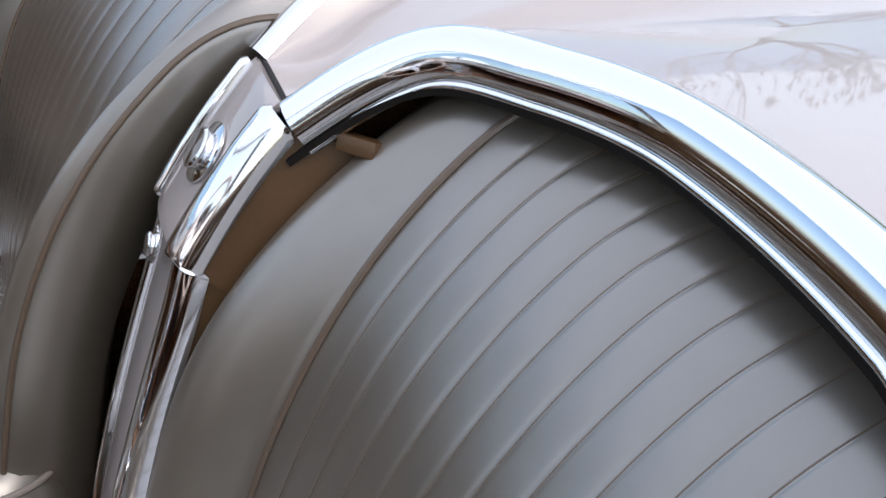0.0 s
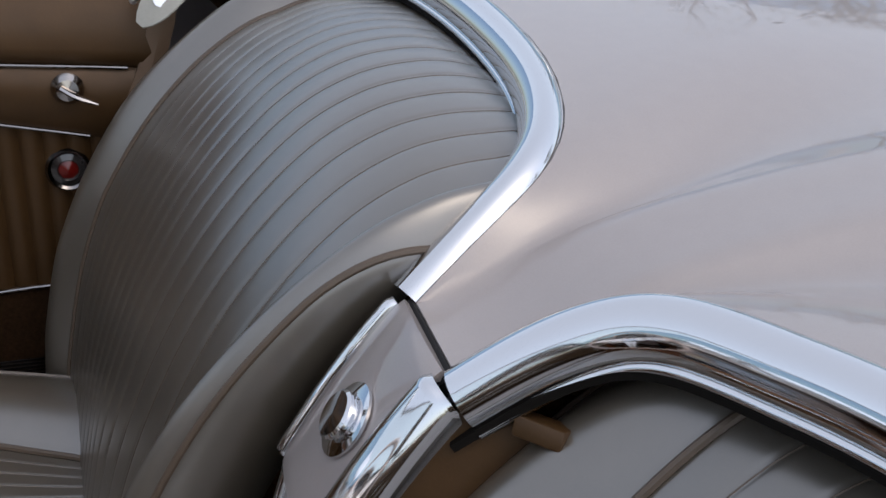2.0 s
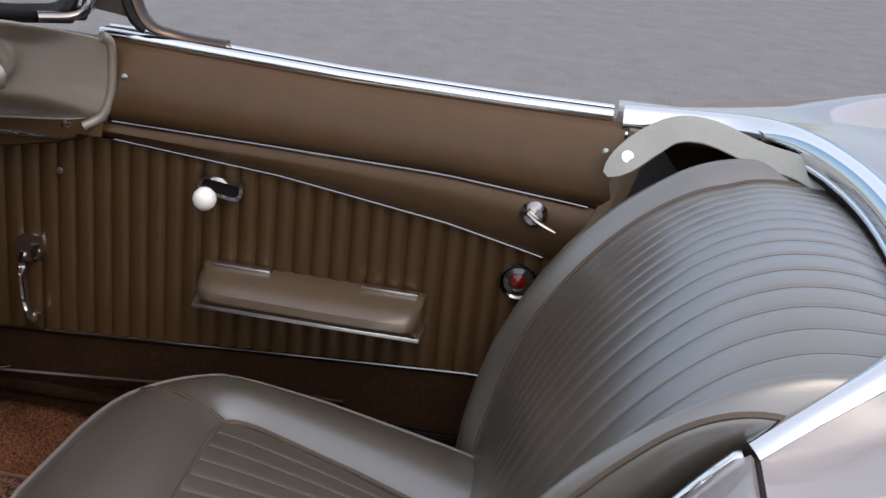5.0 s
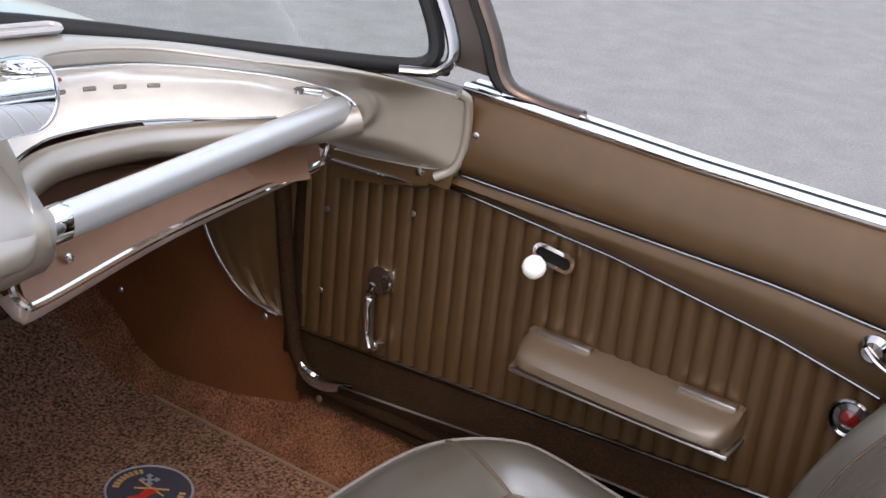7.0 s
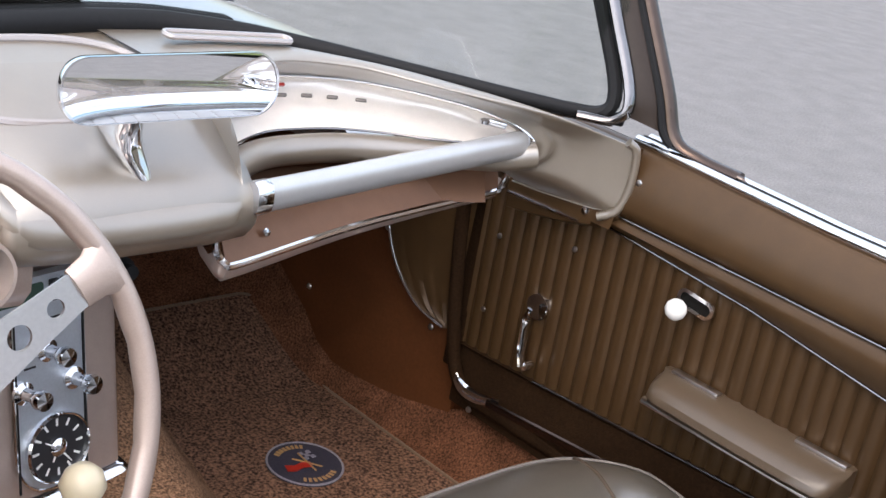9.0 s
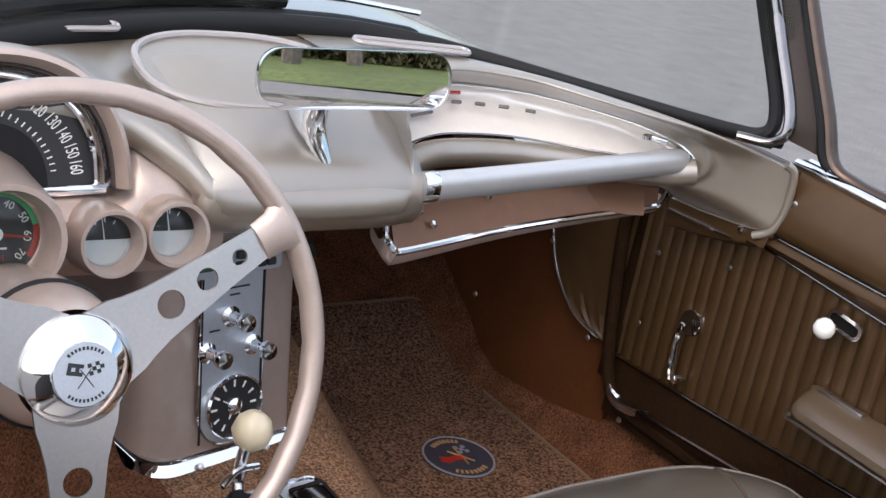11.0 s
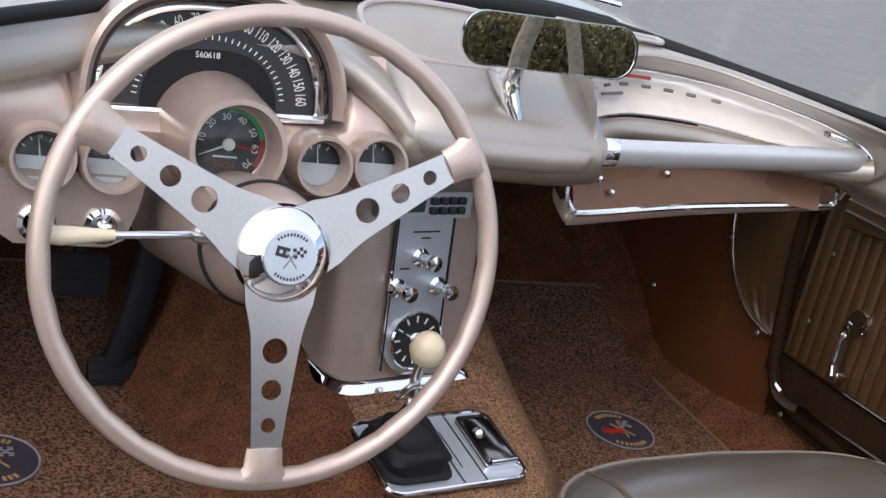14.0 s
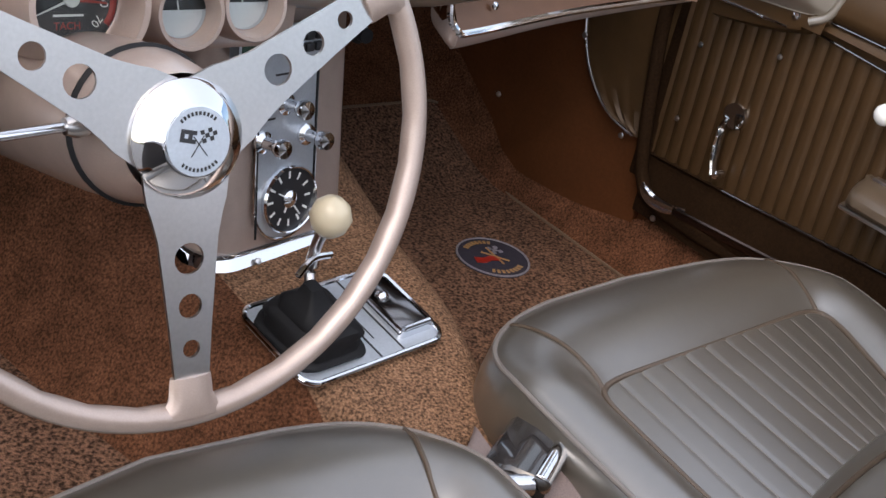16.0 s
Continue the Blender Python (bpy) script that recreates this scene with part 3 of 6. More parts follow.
def make_door(s, label):
    y0, y1 = 0.018, 0.802

    def strip_hi(y):
        return interp(y, [0.0, 0.05, 0.20, 0.38, 0.58, 0.9], [0.734, 0.741, 0.753, 0.756, 0.758, 0.760])

    def strip_lo(y):
        return interp(y, [0.0, 0.09, 0.19, 0.38, 0.59, 0.9], [0.652, 0.676, 0.697, 0.722, 0.737, 0.745])

    def top_z(y):
        return interp(y, [0.0, 0.14, 0.32, 0.47, 0.58, 0.9], [0.833, 0.832, 0.834, 0.840, 0.845, 0.847])

    def bot_z(y):
        return interp(y, [0.0, 0.16, 0.375, 0.65, 0.9], [0.520, 0.517, 0.503, 0.484, 0.47])

    ys = list(np.linspace(y0, y1, 30))
    door = part("car_door", rings([[Vector((s * x, y, z)) for x, z in ((0.70, top_z(y) - 0.012), (0.78, 0.80), (0.86, 0.72), (0.885, 0.55), (0.86, 0.30), (0.72, 0.30))] for y in ys]), PAINT, car_body, label)
    # upper roll of vinyl
    loops = []
    for y in ys:
        h, t = strip_hi(y), top_z(y)
        loops.append([Vector((s * x, y, z)) for x, z in ((0.690, t - 0.01), (0.655, t), (0.645, t - 0.002), (0.638, t - 0.010), (0.625, (t + h) / 2), (0.619, h + 0.018), (0.621, h + 0.008), (0.630, h), (0.69, h))])
    part("upper_pad", rings(loops), DOOR_VINYL, door)
    loops = []
    for y in ys:
        h, l = strip_hi(y), strip_lo(y)
        loops.append([Vector((s * x, y, z)) for x, z in ((0.69, h), (0.630, h - 0.001), (0.622, h - 0.012), (0.622, (h + l) / 2), (0.628, l + 0.008), (0.634, l), (0.69, l))])
    part("middle_panel", rings(loops), DOOR_VINYL, door)
    # pleated lower field
    pitch = 0.0215
    n = int((y1 - y0) / pitch * 8)
    cols = []
    for i in range(n + 1):
        y = y0 + (y1 - y0) * i / n
        d = abs(y / pitch - round(y / pitch))
        x = 0.637 + 0.0035 * math.exp(-((d / 0.13) ** 2)) - 0.0025 * d
        l, b = strip_lo(y), bot_z(y)
        cols.append([Vector((s * (x + 0.012 * k / 6), y, l + (b - l) * k / 6)) for k in range(7)])
    part("pleated_panel", rings(cols, False, cap=False), DOOR_VINYL, door, "brown vinyl with upright pleats")
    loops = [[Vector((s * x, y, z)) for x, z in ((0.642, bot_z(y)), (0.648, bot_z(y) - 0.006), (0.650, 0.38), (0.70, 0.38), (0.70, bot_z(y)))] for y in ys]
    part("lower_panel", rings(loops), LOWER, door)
    for f, x, r, a, b in ((strip_hi, 0.628, 0.0026, 0.045, 0.585), (strip_lo, 0.634, 0.0026, 0.085, 0.60), (bot_z, 0.646, 0.0028, 0.02, 0.66)):
        part("trim_strip", tube([(s * (x - 0.002), y, f(y)) for y in np.linspace(a, b, 20)], r * 0.65, 8), DARK_CHROME, door)
    # top rail with window slot
    for x, r, mt, nm in ((0.652, 0.0065, CHROME, "top_rail"), (0.6650, 0.0062, RUBBER, "window_slot"), (0.6790, 0.0060, CHROME, "outer_rail")):
        part(nm, tube([(s * x, y, top_z(y) + (0.004 if mt is CHROME else 0.003)) for y in np.linspace(y0 + 0.015, 0.60, 24)], r, 10), mt, door)
    # armrest
    arm = [[Vector((s * x, y, 0.606 - (0.612 - z) * 0.72)) for x, z in prof] for y, prof in [(yy, [(0.648, 0.612), (0.630, 0.614), (0.605 - o, 0.609), (0.590 - o, 0.602), (0.581 - o, 0.592), (0.579 - o, 0.580), (0.584 - o, 0.571), (0.595, 0.566), (0.648, 0.566)]) for yy, o in ((0.208, -0.022), (0.212, -0.008), (0.222, 0.0), (0.26, 0.002), (0.32, 0.002), (0.40, 0.0), (0.440, -0.002), (0.455, -0.01), (0.464, -0.03))]]
    armrest = part("armrest", rings(arm), ARM, door, "padded vinyl armrest")
    part("arm_base", box(s * 0.622, 0.335, 0.568, 0.052, 0.262, 0.006, 0.0025), STEEL, door)
    for a, b in ((0.215, 0.28), (0.385, 0.452)):
        part("arm_bracket", box(s * 0.632, (a + b) / 2, 0.6085, 0.012, b - a, 0.004, 0.001), STEEL, door)
    # lock slot and ball
    part("slot_bezel", placed(slab(rounded(0.052, 0.023, 0.0105), 0.004, [rounded(0.043, 0.014, 0.0065)]), basis((s * 0.632, 0.448, 0.699), (0, -1, -0.12), (0, -0.12, 1))), CHROME, door)
    part("slot_void", placed(slab(rounded(0.045, 0.016, 0.0075), 0.002), basis((s * 0.633, 0.448, 0.699), (0, -1, -0.12), (0, -0.12, 1))), DARK, door)
    part("lock_knob", lathe([(0, -0.0135), (0.006, -0.012), (0.0115, -0.007), (0.0135, 0), (0.0115, 0.007), (0.006, 0.012), (0, 0.0135)], 24, pose(s * 0.608, 0.459, 0.691)), WHITE, door, "white ball knob")
    part("knob_stem", tube([(s * 0.635, 0.458, 0.694), (s * 0.612, 0.459, 0.69)], 0.004, 8), CHROME, door)
    # window crank
    crank = part("window_crank", lathe([(0, 0), (0.018, 0), (0.019, 0.006), (0.014, 0.013), (0.007, 0.016), (0, 0.016)], 24, basis((s * 0.640, 0.679, 0.587), (0, 1, 0), (0, 0, s))), CHROME, door)
    part("crank_arm", tube(curve([(s * 0.626, 0.679, 0.587), (s * 0.624, 0.680, 0.572), (s * 0.623, 0.678, 0.548), (s * 0.621, 0.673, 0.524), (s * 0.620, 0.667, 0.508)], 20), 0.0058, 8, ry=0.0032), CHROME, door)
    part("crank_grip", lathe([(0, -0.002), (0.006, 0), (0.007, 0.01), (0.005, 0.018), (0, 0.02)], 16, basis((s * 0.624, 0.667, 0.507), (0, 1, 0), (0, 0, s))), CHROME, door)
    # inner handle and reflector
    # the pull's dark reflections are put into its base colour
    handle = part("door_pull", lathe([(0, 0), (0.014, 0), (0.015, 0.005), (0.010, 0.012), (0, 0.014)], 24, basis((s * 0.624, 0.100, 0.726), (0, -1, 0) if s > 0 else (0, 1, 0), (0, 0, 1))), DIMMED_CHROME, door)
    part("pull_lever", tube(curve([(s * 0.612, 0.105, 0.729), (s * 0.606, 0.091, 0.721), (s * 0.604, 0.074, 0.714)], 8), 0.0045, 8, ry=0.003, scales=[1, 1, 1, 1, 0.95, 0.9, 0.8, 0.65, 0.4]), DIMMED_CHROME, door)
    mr = basis((s * 0.642, 0.108, 0.640), (0, -1, 0) if s > 0 else (0, 1, 0), (0, 0, 1))
    refl = part("reflector_bezel", lathe([(0.0165, 0), (0.021, 0), (0.0215, 0.004), (0.019, 0.007), (0.0165, 0.005)], 28, mr), DARK_CHROME, door)
    part("reflector_ring", lathe([(0.009, 0.0), (0.0165, 0.0), (0.0165, 0.004), (0.0105, 0.006), (0.009, 0.004)], 28, mr), BUCKLE, door)
    part("reflector", lathe([(0, 0.0), (0.0105, 0.0), (0.0105, 0.003), (0.006, 0.006), (0, 0.007)], 28, mr), LENS, door, "red courtesy reflector")
    for y, z in ((0.556, 0.812), (0.035, 0.806), (0.640, 0.688), (0.765, 0.655), (0.765, 0.545)):
        part("screw", lathe([(0, 0), (0.0042, 0), (0.0035, 0.0018), (0, 0.0024)], 12, basis((s * (0.613 if z > 0.78 else 0.637), y, z), (0, -1, 0) if s > 0 else (0, 1, 0), (0, 0, 1))), STEEL, door)
    return door


make_door(1, "brown vinyl car door inner side with armrest and chrome strips")
open_door = make_door(-1, "brown vinyl car door on the driver's side, swung open")
open_door.matrix_basis = Matrix.Translation((-0.66, 0.835, 0)) @ Matrix.Rotation(radians(-68), 4, "Z") @ Matrix.Translation((0.66, -0.835, 0))
for s in (-1, 1):
    sill = thing("door_sill", "carpeted sill below the car door with metal edge strip", "sill", pose(s * 0.66, 0.4, 0.3), kind="structure")
    part("sill_box", box(s * 0.715, 0.42, 0.33, 0.10, 0.86, 0.10, 0.012), BOARD, sill)
    part("sill_strip", tube([(s * 0.672, y, 0.383) for y in np.linspace(0.06, 0.80, 8)], 0.004, 8), STEEL, sill)
    kick = thing("kick_panel", "brown kick panel ahead of the door with bright arc trim", "panel", pose(s * 0.6, 1.0, 0.4), kind="structure")
    rows = ((0.80, 0.655), (0.85, 0.640), (0.90, 0.624), (0.94, 0.612), (0.98, 0.607), (1.01, 0.605), (1.05, 0.603), (1.085, 0.602), (1.12, 0.601), (1.21, 0.598), (1.42, 0.590))
    foot_y, foot_z = (0.06, 0.76, 0.80, 0.88, 0.95, 1.00, 1.03, 1.05, 1.085, 1.12, 1.21, 1.42), (0.385, 0.375, 0.356, 0.346, 0.349, 0.346, 0.352, 0.366, 0.402, 0.424, 0.486, 0.60)
    wall = []
    for y, x in rows:
        low = interp(y, foot_y, foot_z)
        wall.append([Vector((s * (x + o), y, z)) for z, o in ((low, 0.006), (low, 0.0), (0.45 if low < 0.44 else low + 0.01, 0.0), (0.62, 0.0), (0.77 - 0.09 * smooth(0.90, 0.98, y) - 0.03 * smooth(1.0, 1.4, y), 0.0), (0.77 - 0.09 * smooth(0.90, 0.98, y) - 0.03 * smooth(1.0, 1.4, y), 0.09), (low, 0.09))])
    part("board", rings(wall), BOARD, kick)
    cols = []
    for y in np.linspace(0.06, 1.34, 65):
        low = interp(y, foot_y, foot_z) + 0.006
        bottom = interp(y, [0.0, 0.98, 1.04, 1.10, 1.20, 1.30, 1.36], [0.3015, 0.3015, 0.308, 0.331, 0.382, 0.454, 0.604])
        x1 = interp(y, [0.06, 0.76, 0.80, 0.85, 0.90, 0.94, 1.01, 1.21, 1.42], [0.668, 0.668, 0.658, 0.643, 0.627, 0.615, 0.608, 0.601, 0.593])
        x0 = x1 - 0.045 - 0.03 * smooth(0.95, 0.80, y)
        cols.append([Vector((s * (x0 + (x1 - x0) * q ** 0.8), y, bottom + max(low - bottom, 0.004) * q ** 1.7)) for q in np.linspace(0, 1, 9)])
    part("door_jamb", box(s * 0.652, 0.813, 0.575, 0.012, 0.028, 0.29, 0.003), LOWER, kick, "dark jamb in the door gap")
    part("carpet_edge", rings(cols, False, cap=False), SHADED_CARPET, kick, "carpet turned up to the panel's foot, shade put into its red-brown", angle=80)
    arc = curve([(s * 0.600, 0.962, 0.74), (s * 0.602, 0.952, 0.65), (s * 0.605, 0.936, 0.586), (s * 0.608, 0.908, 0.543), (s * 0.615, 0.868, 0.508), (s * 0.626, 0.822, 0.492)], 24)
    cols = []
    for i, p in enumerate(arc):
        cols.append([Vector((p.x + (s * 0.634 - p.x) * k / 12 + s * (0.003 * math.cos(k * 1.9) ** 2 - 0.003), p.y + (0.812 - p.y) * k / 12, p.z)) for k in range(13)])
    part("pleated_corner", rings(cols, False, cap=False), DOOR_VINYL, kick)
    part("arc_trim", tube(arc, 0.0024, 8), CHROME, kick)
    seal = curve([(s * 0.622, 0.800, 0.712), (s * 0.622, 0.824, 0.700), (s * 0.624, 0.826, 0.66), (s * 0.628, 0.816, 0.57), (s * 0.632, 0.806, 0.50), (s * 0.637, 0.792, 0.44), (s * 0.645, 0.755, 0.408), (s * 0.655, 0.60, 0.40), (s * 0.665, 0.3, 0.395)], 60)
    part("door_seal", tube(seal, 0.0100, 10, up=(1, 0, 0)), LOWER, kick, "dark brown wind-cord along the door opening")
    part("scuff_plate", tube(curve([(s * 0.632, 0.786, 0.436), (s * 0.632, 0.776, 0.425), (s * 0.633, 0.758, 0.418), (s * 0.634, 0.730, 0.420), (s * 0.636, 0.700, 0.432)], 20), 0.0095, 8, up=(1, 0, 0), ry=0.005, scales=[0.35 + 0.75 * math.sin(math.pi * k / 20) for k in range(21)]), CHROME, kick)
    for x, y, z in ((0.590, 1.07, 0.452), (0.605, 0.942, 0.60), (0.622, 0.838, 0.486), (0.640, 0.752, 0.392)):
        part("screw", lathe([(0, 0), (0.0048, 0), (0.004, 0.002), (0, 0.003)], 12, basis((s * (x - 0.002), y, z), (0, -1, 0) if s > 0 else (0, 1, 0), (0, 0, 1))), STEEL, kick)

    # worn chrome, given the dark post colour in place of its dark reflections
    part("sill_strip", tube(curve([(s * 0.628, 0.715, 0.424), (s * 0.632, 0.606, 0.432), (s * 0.636, 0.50, 0.440), (s * 0.637, 0.36, 0.452), (s * 0.637, 0.29, 0.454)], 24), 0.007, 8, up=(1, 0, 0), ry=0.0035), POST, sill, "worn chrome strip along the sill, dark reflections put into its colour")
    plate_ = part("tread_plate", box(s * 0.632, 0.235, 0.425, 0.062, 0.26, 0.012, 0.003), BUCKLE, sill, "dark ribbed tread plate")
    for i in range(8):
        part("tread_rib", box(s * (0.606 + 0.0072 * i), 0.235, 0.4325, 0.0026, 0.25, 0.005, 0.001), DARK_CHROME, plate_)
    if s > 0:
        part("quarter_trim", rings([[Vector((s * (0.622 + a), y + b, z)) for a, b in ((0, -0.012), (-0.004, 0.0), (0, 0.012), (0.012, 0.012), (0.012, -0.012))] for y, z in ((0.002, 0.83), (0.012, 0.78), (0.024, 0.74), (0.042, 0.70), (0.052, 0.66))]), BINDING, sill, "tan edge strip behind the door")

# ---- dashboard ----
dash = thing("dashboard", "fawn padded dashboard with round gauges and passenger recess", "dashboard", pose(0, 0.75, 0.8))


def cowl_y(x):
    xs_ = [-0.9, -0.64, -0.57, -0.50, -0.40, -0.30, -0.20, -0.065, 0.0, 0.09, 0.185, 0.28, 0.36, 0.44, 0.50, 0.57, 0.64, 0.9]
    return interp(x, xs_, [0.5, 0.56, 0.60, 0.65, 0.72, 0.79, 0.84, 0.888, 0.903, 0.917, 0.918, 0.880, 0.815, 0.735, 0.672, 0.610, 0.565, 0.5])


def cowl_z(x):
    return 0.898 - 0.072 * min(abs(x), 0.66) ** 2.0


# forward roll of the pad, seen from the seats, left to right
EDGE = [(-0.60, 0.60, 0.845), (-0.56, 0.635, 0.852), (-0.50, 0.67, 0.862), (-0.38, 0.72, 0.88), (-0.28, 0.725, 0.885), (-0.20, 0.715, 0.876), (-0.15, 0.68, 0.850), (-0.12, 0.652, 0.826),
        (-0.06, 0.645, 0.820), (0.0, 0.643, 0.819), (0.06, 0.644, 0.820), (0.095, 0.652, 0.826), (0.104, 0.688, 0.880)]
edge = curve(EDGE, 80)
cols = []
for p in edge:
    x = max(-0.62, min(0.62, p.x))
    far = Vector((x, max(cowl_y(x) + 0.02, p.y + 0.02), cowl_z(x) - 0.004))
    col = []
    for k in range(13):
        q = k / 12
        c = far.lerp(p, q)
        col.append(c + Vector((0, 0, (0.012 - 0.010 * smooth(-0.24, -0.18, x) * smooth(0.16, 0.10, x)) * math.sin(math.pi * q))))
    d = (p - far).normalized()
    r_ = 0.018 if p.x < 0.104 else 0.008
    for a in (25, 55, 85, 115, 145):
        col.append(p + d * (r_ * math.sin(radians(a))) + Vector((0, 0, -r_ * (1 - math.cos(radians(a))))))
    cols.append(col)
part("dash_pad", rings(cols, False, cap=False), PAD_VINYL, dash, "padded vinyl dash top with rolled edge", angle=70)
# centre block of the pad that hangs over the console
loops = []
for x, o in ((-0.135, 0.012), (-0.125, 0.004), (-0.06, 0.0), (0.0, 0.0), (0.07, 0.0), (0.112, 0.003), (0.120, 0.012)):
    loops.append([Vector((x, y + o * 0.8, z)) for y, z in ((0.80, 0.90 - o), (0.70, 0.866 - o), (0.655, 0.838 - o), (0.637, 0.822 - o), (0.632, 0.80), (0.634, 0.785), (0.645, 0.768 + o), (0.668, 0.757 + o), (0.72, 0.752 + o), (0.80, 0.752 + o))])
part("centre_pad", rings(loops), PAD_VINYL, dash, angle=70)
# passenger side: the brow runs from the windscreen foot over its crest to the recess, turns down round the recess's end and runs into the door
A_LINE = [(0.10, cowl_y(0.10) + 0.02, 0.895), (0.185, cowl_y(0.185) + 0.02, 0.893), (0.28, cowl_y(0.28) + 0.02, 0.890), (0.40, 0.80, 0.885), (0.485, 0.722, 0.877), (0.545, 0.655, 0.868), (0.588, 0.602, 0.858), (0.612, 0.576, 0.848), (0.620, 0.575, 0.826), (0.621, 0.576, 0.798), (0.616, 0.590, 0.766), (0.602, 0.668, 0.757), (0.586, 0.722, 0.758)]
B_LINE = [(0.10, 0.700, 0.884), (0.185, 0.775, 0.892), (0.262, 0.815, 0.893), (0.349, 0.784, 0.891), (0.413, 0.722, 0.886), (0.464, 0.682, 0.879), (0.512, 0.660, 0.867), (0.548, 0.650, 0.851), (0.563, 0.646, 0.834), (0.567, 0.650, 0.816), (0.562, 0.662, 0.800), (0.545, 0.680, 0.789), (0.515, 0.702, 0.786)]
I_LINE = [(0.12, 0.735, 0.862), (0.185, 0.800, 0.866), (0.262, 0.838, 0.868), (0.344, 0.821, 0.868), (0.397, 0.786, 0.868), (0.446, 0.746, 0.864), (0.485, 0.715, 0.858), (0.520, 0.684, 0.847), (0.537, 0.668, 0.834), (0.541, 0.668, 0.822), (0.536, 0.676, 0.813), (0.522, 0.690, 0.808), (0.500, 0.708, 0.806)]
la, lb, li = (curve(q, 96) for q in (A_LINE, B_LINE, I_LINE))
cols = []
for k, (a, b, c) in enumerate(zip(la, lb, li)):
    out_ = (b - c).normalized() * 0.4 + Vector((-0.15, -0.35, 0.5)) * smooth(70, 50, k) + Vector((-0.5, -0.3, 0)) * smooth(50, 70, k)
    m1 = a.lerp(b, 0.5) + out_ * (0.010 * smooth(72, 40, k) - 0.004 * smooth(60, 75, k))
    cols.append(curve([a + Vector((0, 0.004, -0.004)), a, m1, b, b.lerp(c, 0.5) + out_.normalized() * 0.005, c, c + (c - b) * 0.25 + Vector((0, 0.006, 0.0))], 30))
part("passenger_brow", rings(cols, False, cap=False), PAD_VINYL, dash, "padded vinyl brow round the passenger recess", angle=80)
up_line = li[:73]
low_pts = curve([(0.130, 0.728, 0.812), (0.175, 0.766, 0.815), (0.215, 0.786, 0.817), (0.252, 0.792, 0.819), (0.321, 0.783, 0.820), (0.379, 0.757, 0.820), (0.427, 0.722, 0.821), (0.480, 0.694, 0.822), (0.534, 0.668, 0.824)], len(up_line) - 1)
part("recess_panel", rings([[a.lerp(b, k / 10) + Vector((0.004, 0.034 * math.sin(math.pi * k / 10), 0.006 * math.sin(math.pi * k / 10))) * smooth(0, 12, len(up_line) - 1 - i) for k in range(11)] for i, (a, b) in enumerate(zip(up_line, low_pts))], False, cap=False), RECESS, dash, "bright metallic recess panel", angle=80)
part("recess_trim", tube([p + Vector((0, -0.001, -0.001)) for p in up_line[:66]], 0.0014, 6), CHROME, dash)
part("recess_trim", tube([p + Vector((0, -0.001, 0.001)) for p in low_pts[:60]], 0.0014, 6), DARK_CHROME, dash)
roll = curve([(0.115, 0.700, 0.797), (0.16, 0.742, 0.800), (0.21, 0.768, 0.802), (0.26, 0.773, 0.803), (0.33, 0.766, 0.803), (0.40, 0.738, 0.803), (0.46, 0.710, 0.804), (0.51, 0.686, 0.806), (0.545, 0.666, 0.814)], 40)
part("recess_roll", tube(roll, 0.017, 14), PAD_VINYL, dash, angle=80)
shelf_back = [[p + Vector((0, 0.012, -0.012)), p + Vector((0, 0.02, -0.03)), p + Vector((0, 0.01, -0.062))] for p in roll[:36]]
part("recess_back", rings(shelf_back, False, cap=False), SHELF, dash)
# grab bar
bar = curve([(0.112, 0.641, 0.812), (0.22, 0.652, 0.814), (0.34, 0.664, 0.817), (0.44, 0.671, 0.821), (0.51, 0.674, 0.825), (0.546, 0.675, 0.827)], 40)
BAR = [(0.010, -0.002), (0.011, 0.004), (0.009, 0.011), (0.004, 0.016), (-0.003, 0.0175), (-0.009, 0.014), (-0.012, 0.007), (-0.0125, -0.002), (-0.011, -0.010), (-0.006, -0.0145), (0.0, -0.0155), (0.006, -0.012)]
grab = part("grab_bar", sweep(bar, [(-a, b) for a, b in BAR], scales=[1.0 - 0.75 * smooth(33, 40, i) for i in range(41)]), BAR_PAINT, dash, "silver grab bar across the passenger recess", angle=60)
part("bar_cap", sweep([bar[0] + Vector((-0.004, 0, 0)), bar[0], bar[1], bar[1] + Vector((0.001, 0, 0))], [(-a * 1.06, b * 1.06) for a, b in BAR], scales=[0.95, 1.0, 1.0, 0.97]), CHROME, grab)
part("bar_tip", sweep([p + Vector((0, -0.0005, 0.0005)) for p in bar[36:]], [(-a * 1.08, b * 1.08) for a, b in BAR], scales=[1.0 - 0.75 * smooth(33, 40, i) for i in range(36, 41)]), CHROME, grab)
clasp = part("bar_clasp", box(0, 0, 0, 0.026, 0.008, 0.008, 0.0025), CHROME, grab, m=basis((0.492, 0.690, 0.848), (0.7, -0.5, -0.1), (0.5, 0.7, 0)))
part("clasp_screw", lathe([(0, 0), (0.006, 0), (0.006, 0.004), (0.003, 0.006), (0, 0.006)], 14, pose(0.476, 0.694, 0.848)), CHROME, clasp)
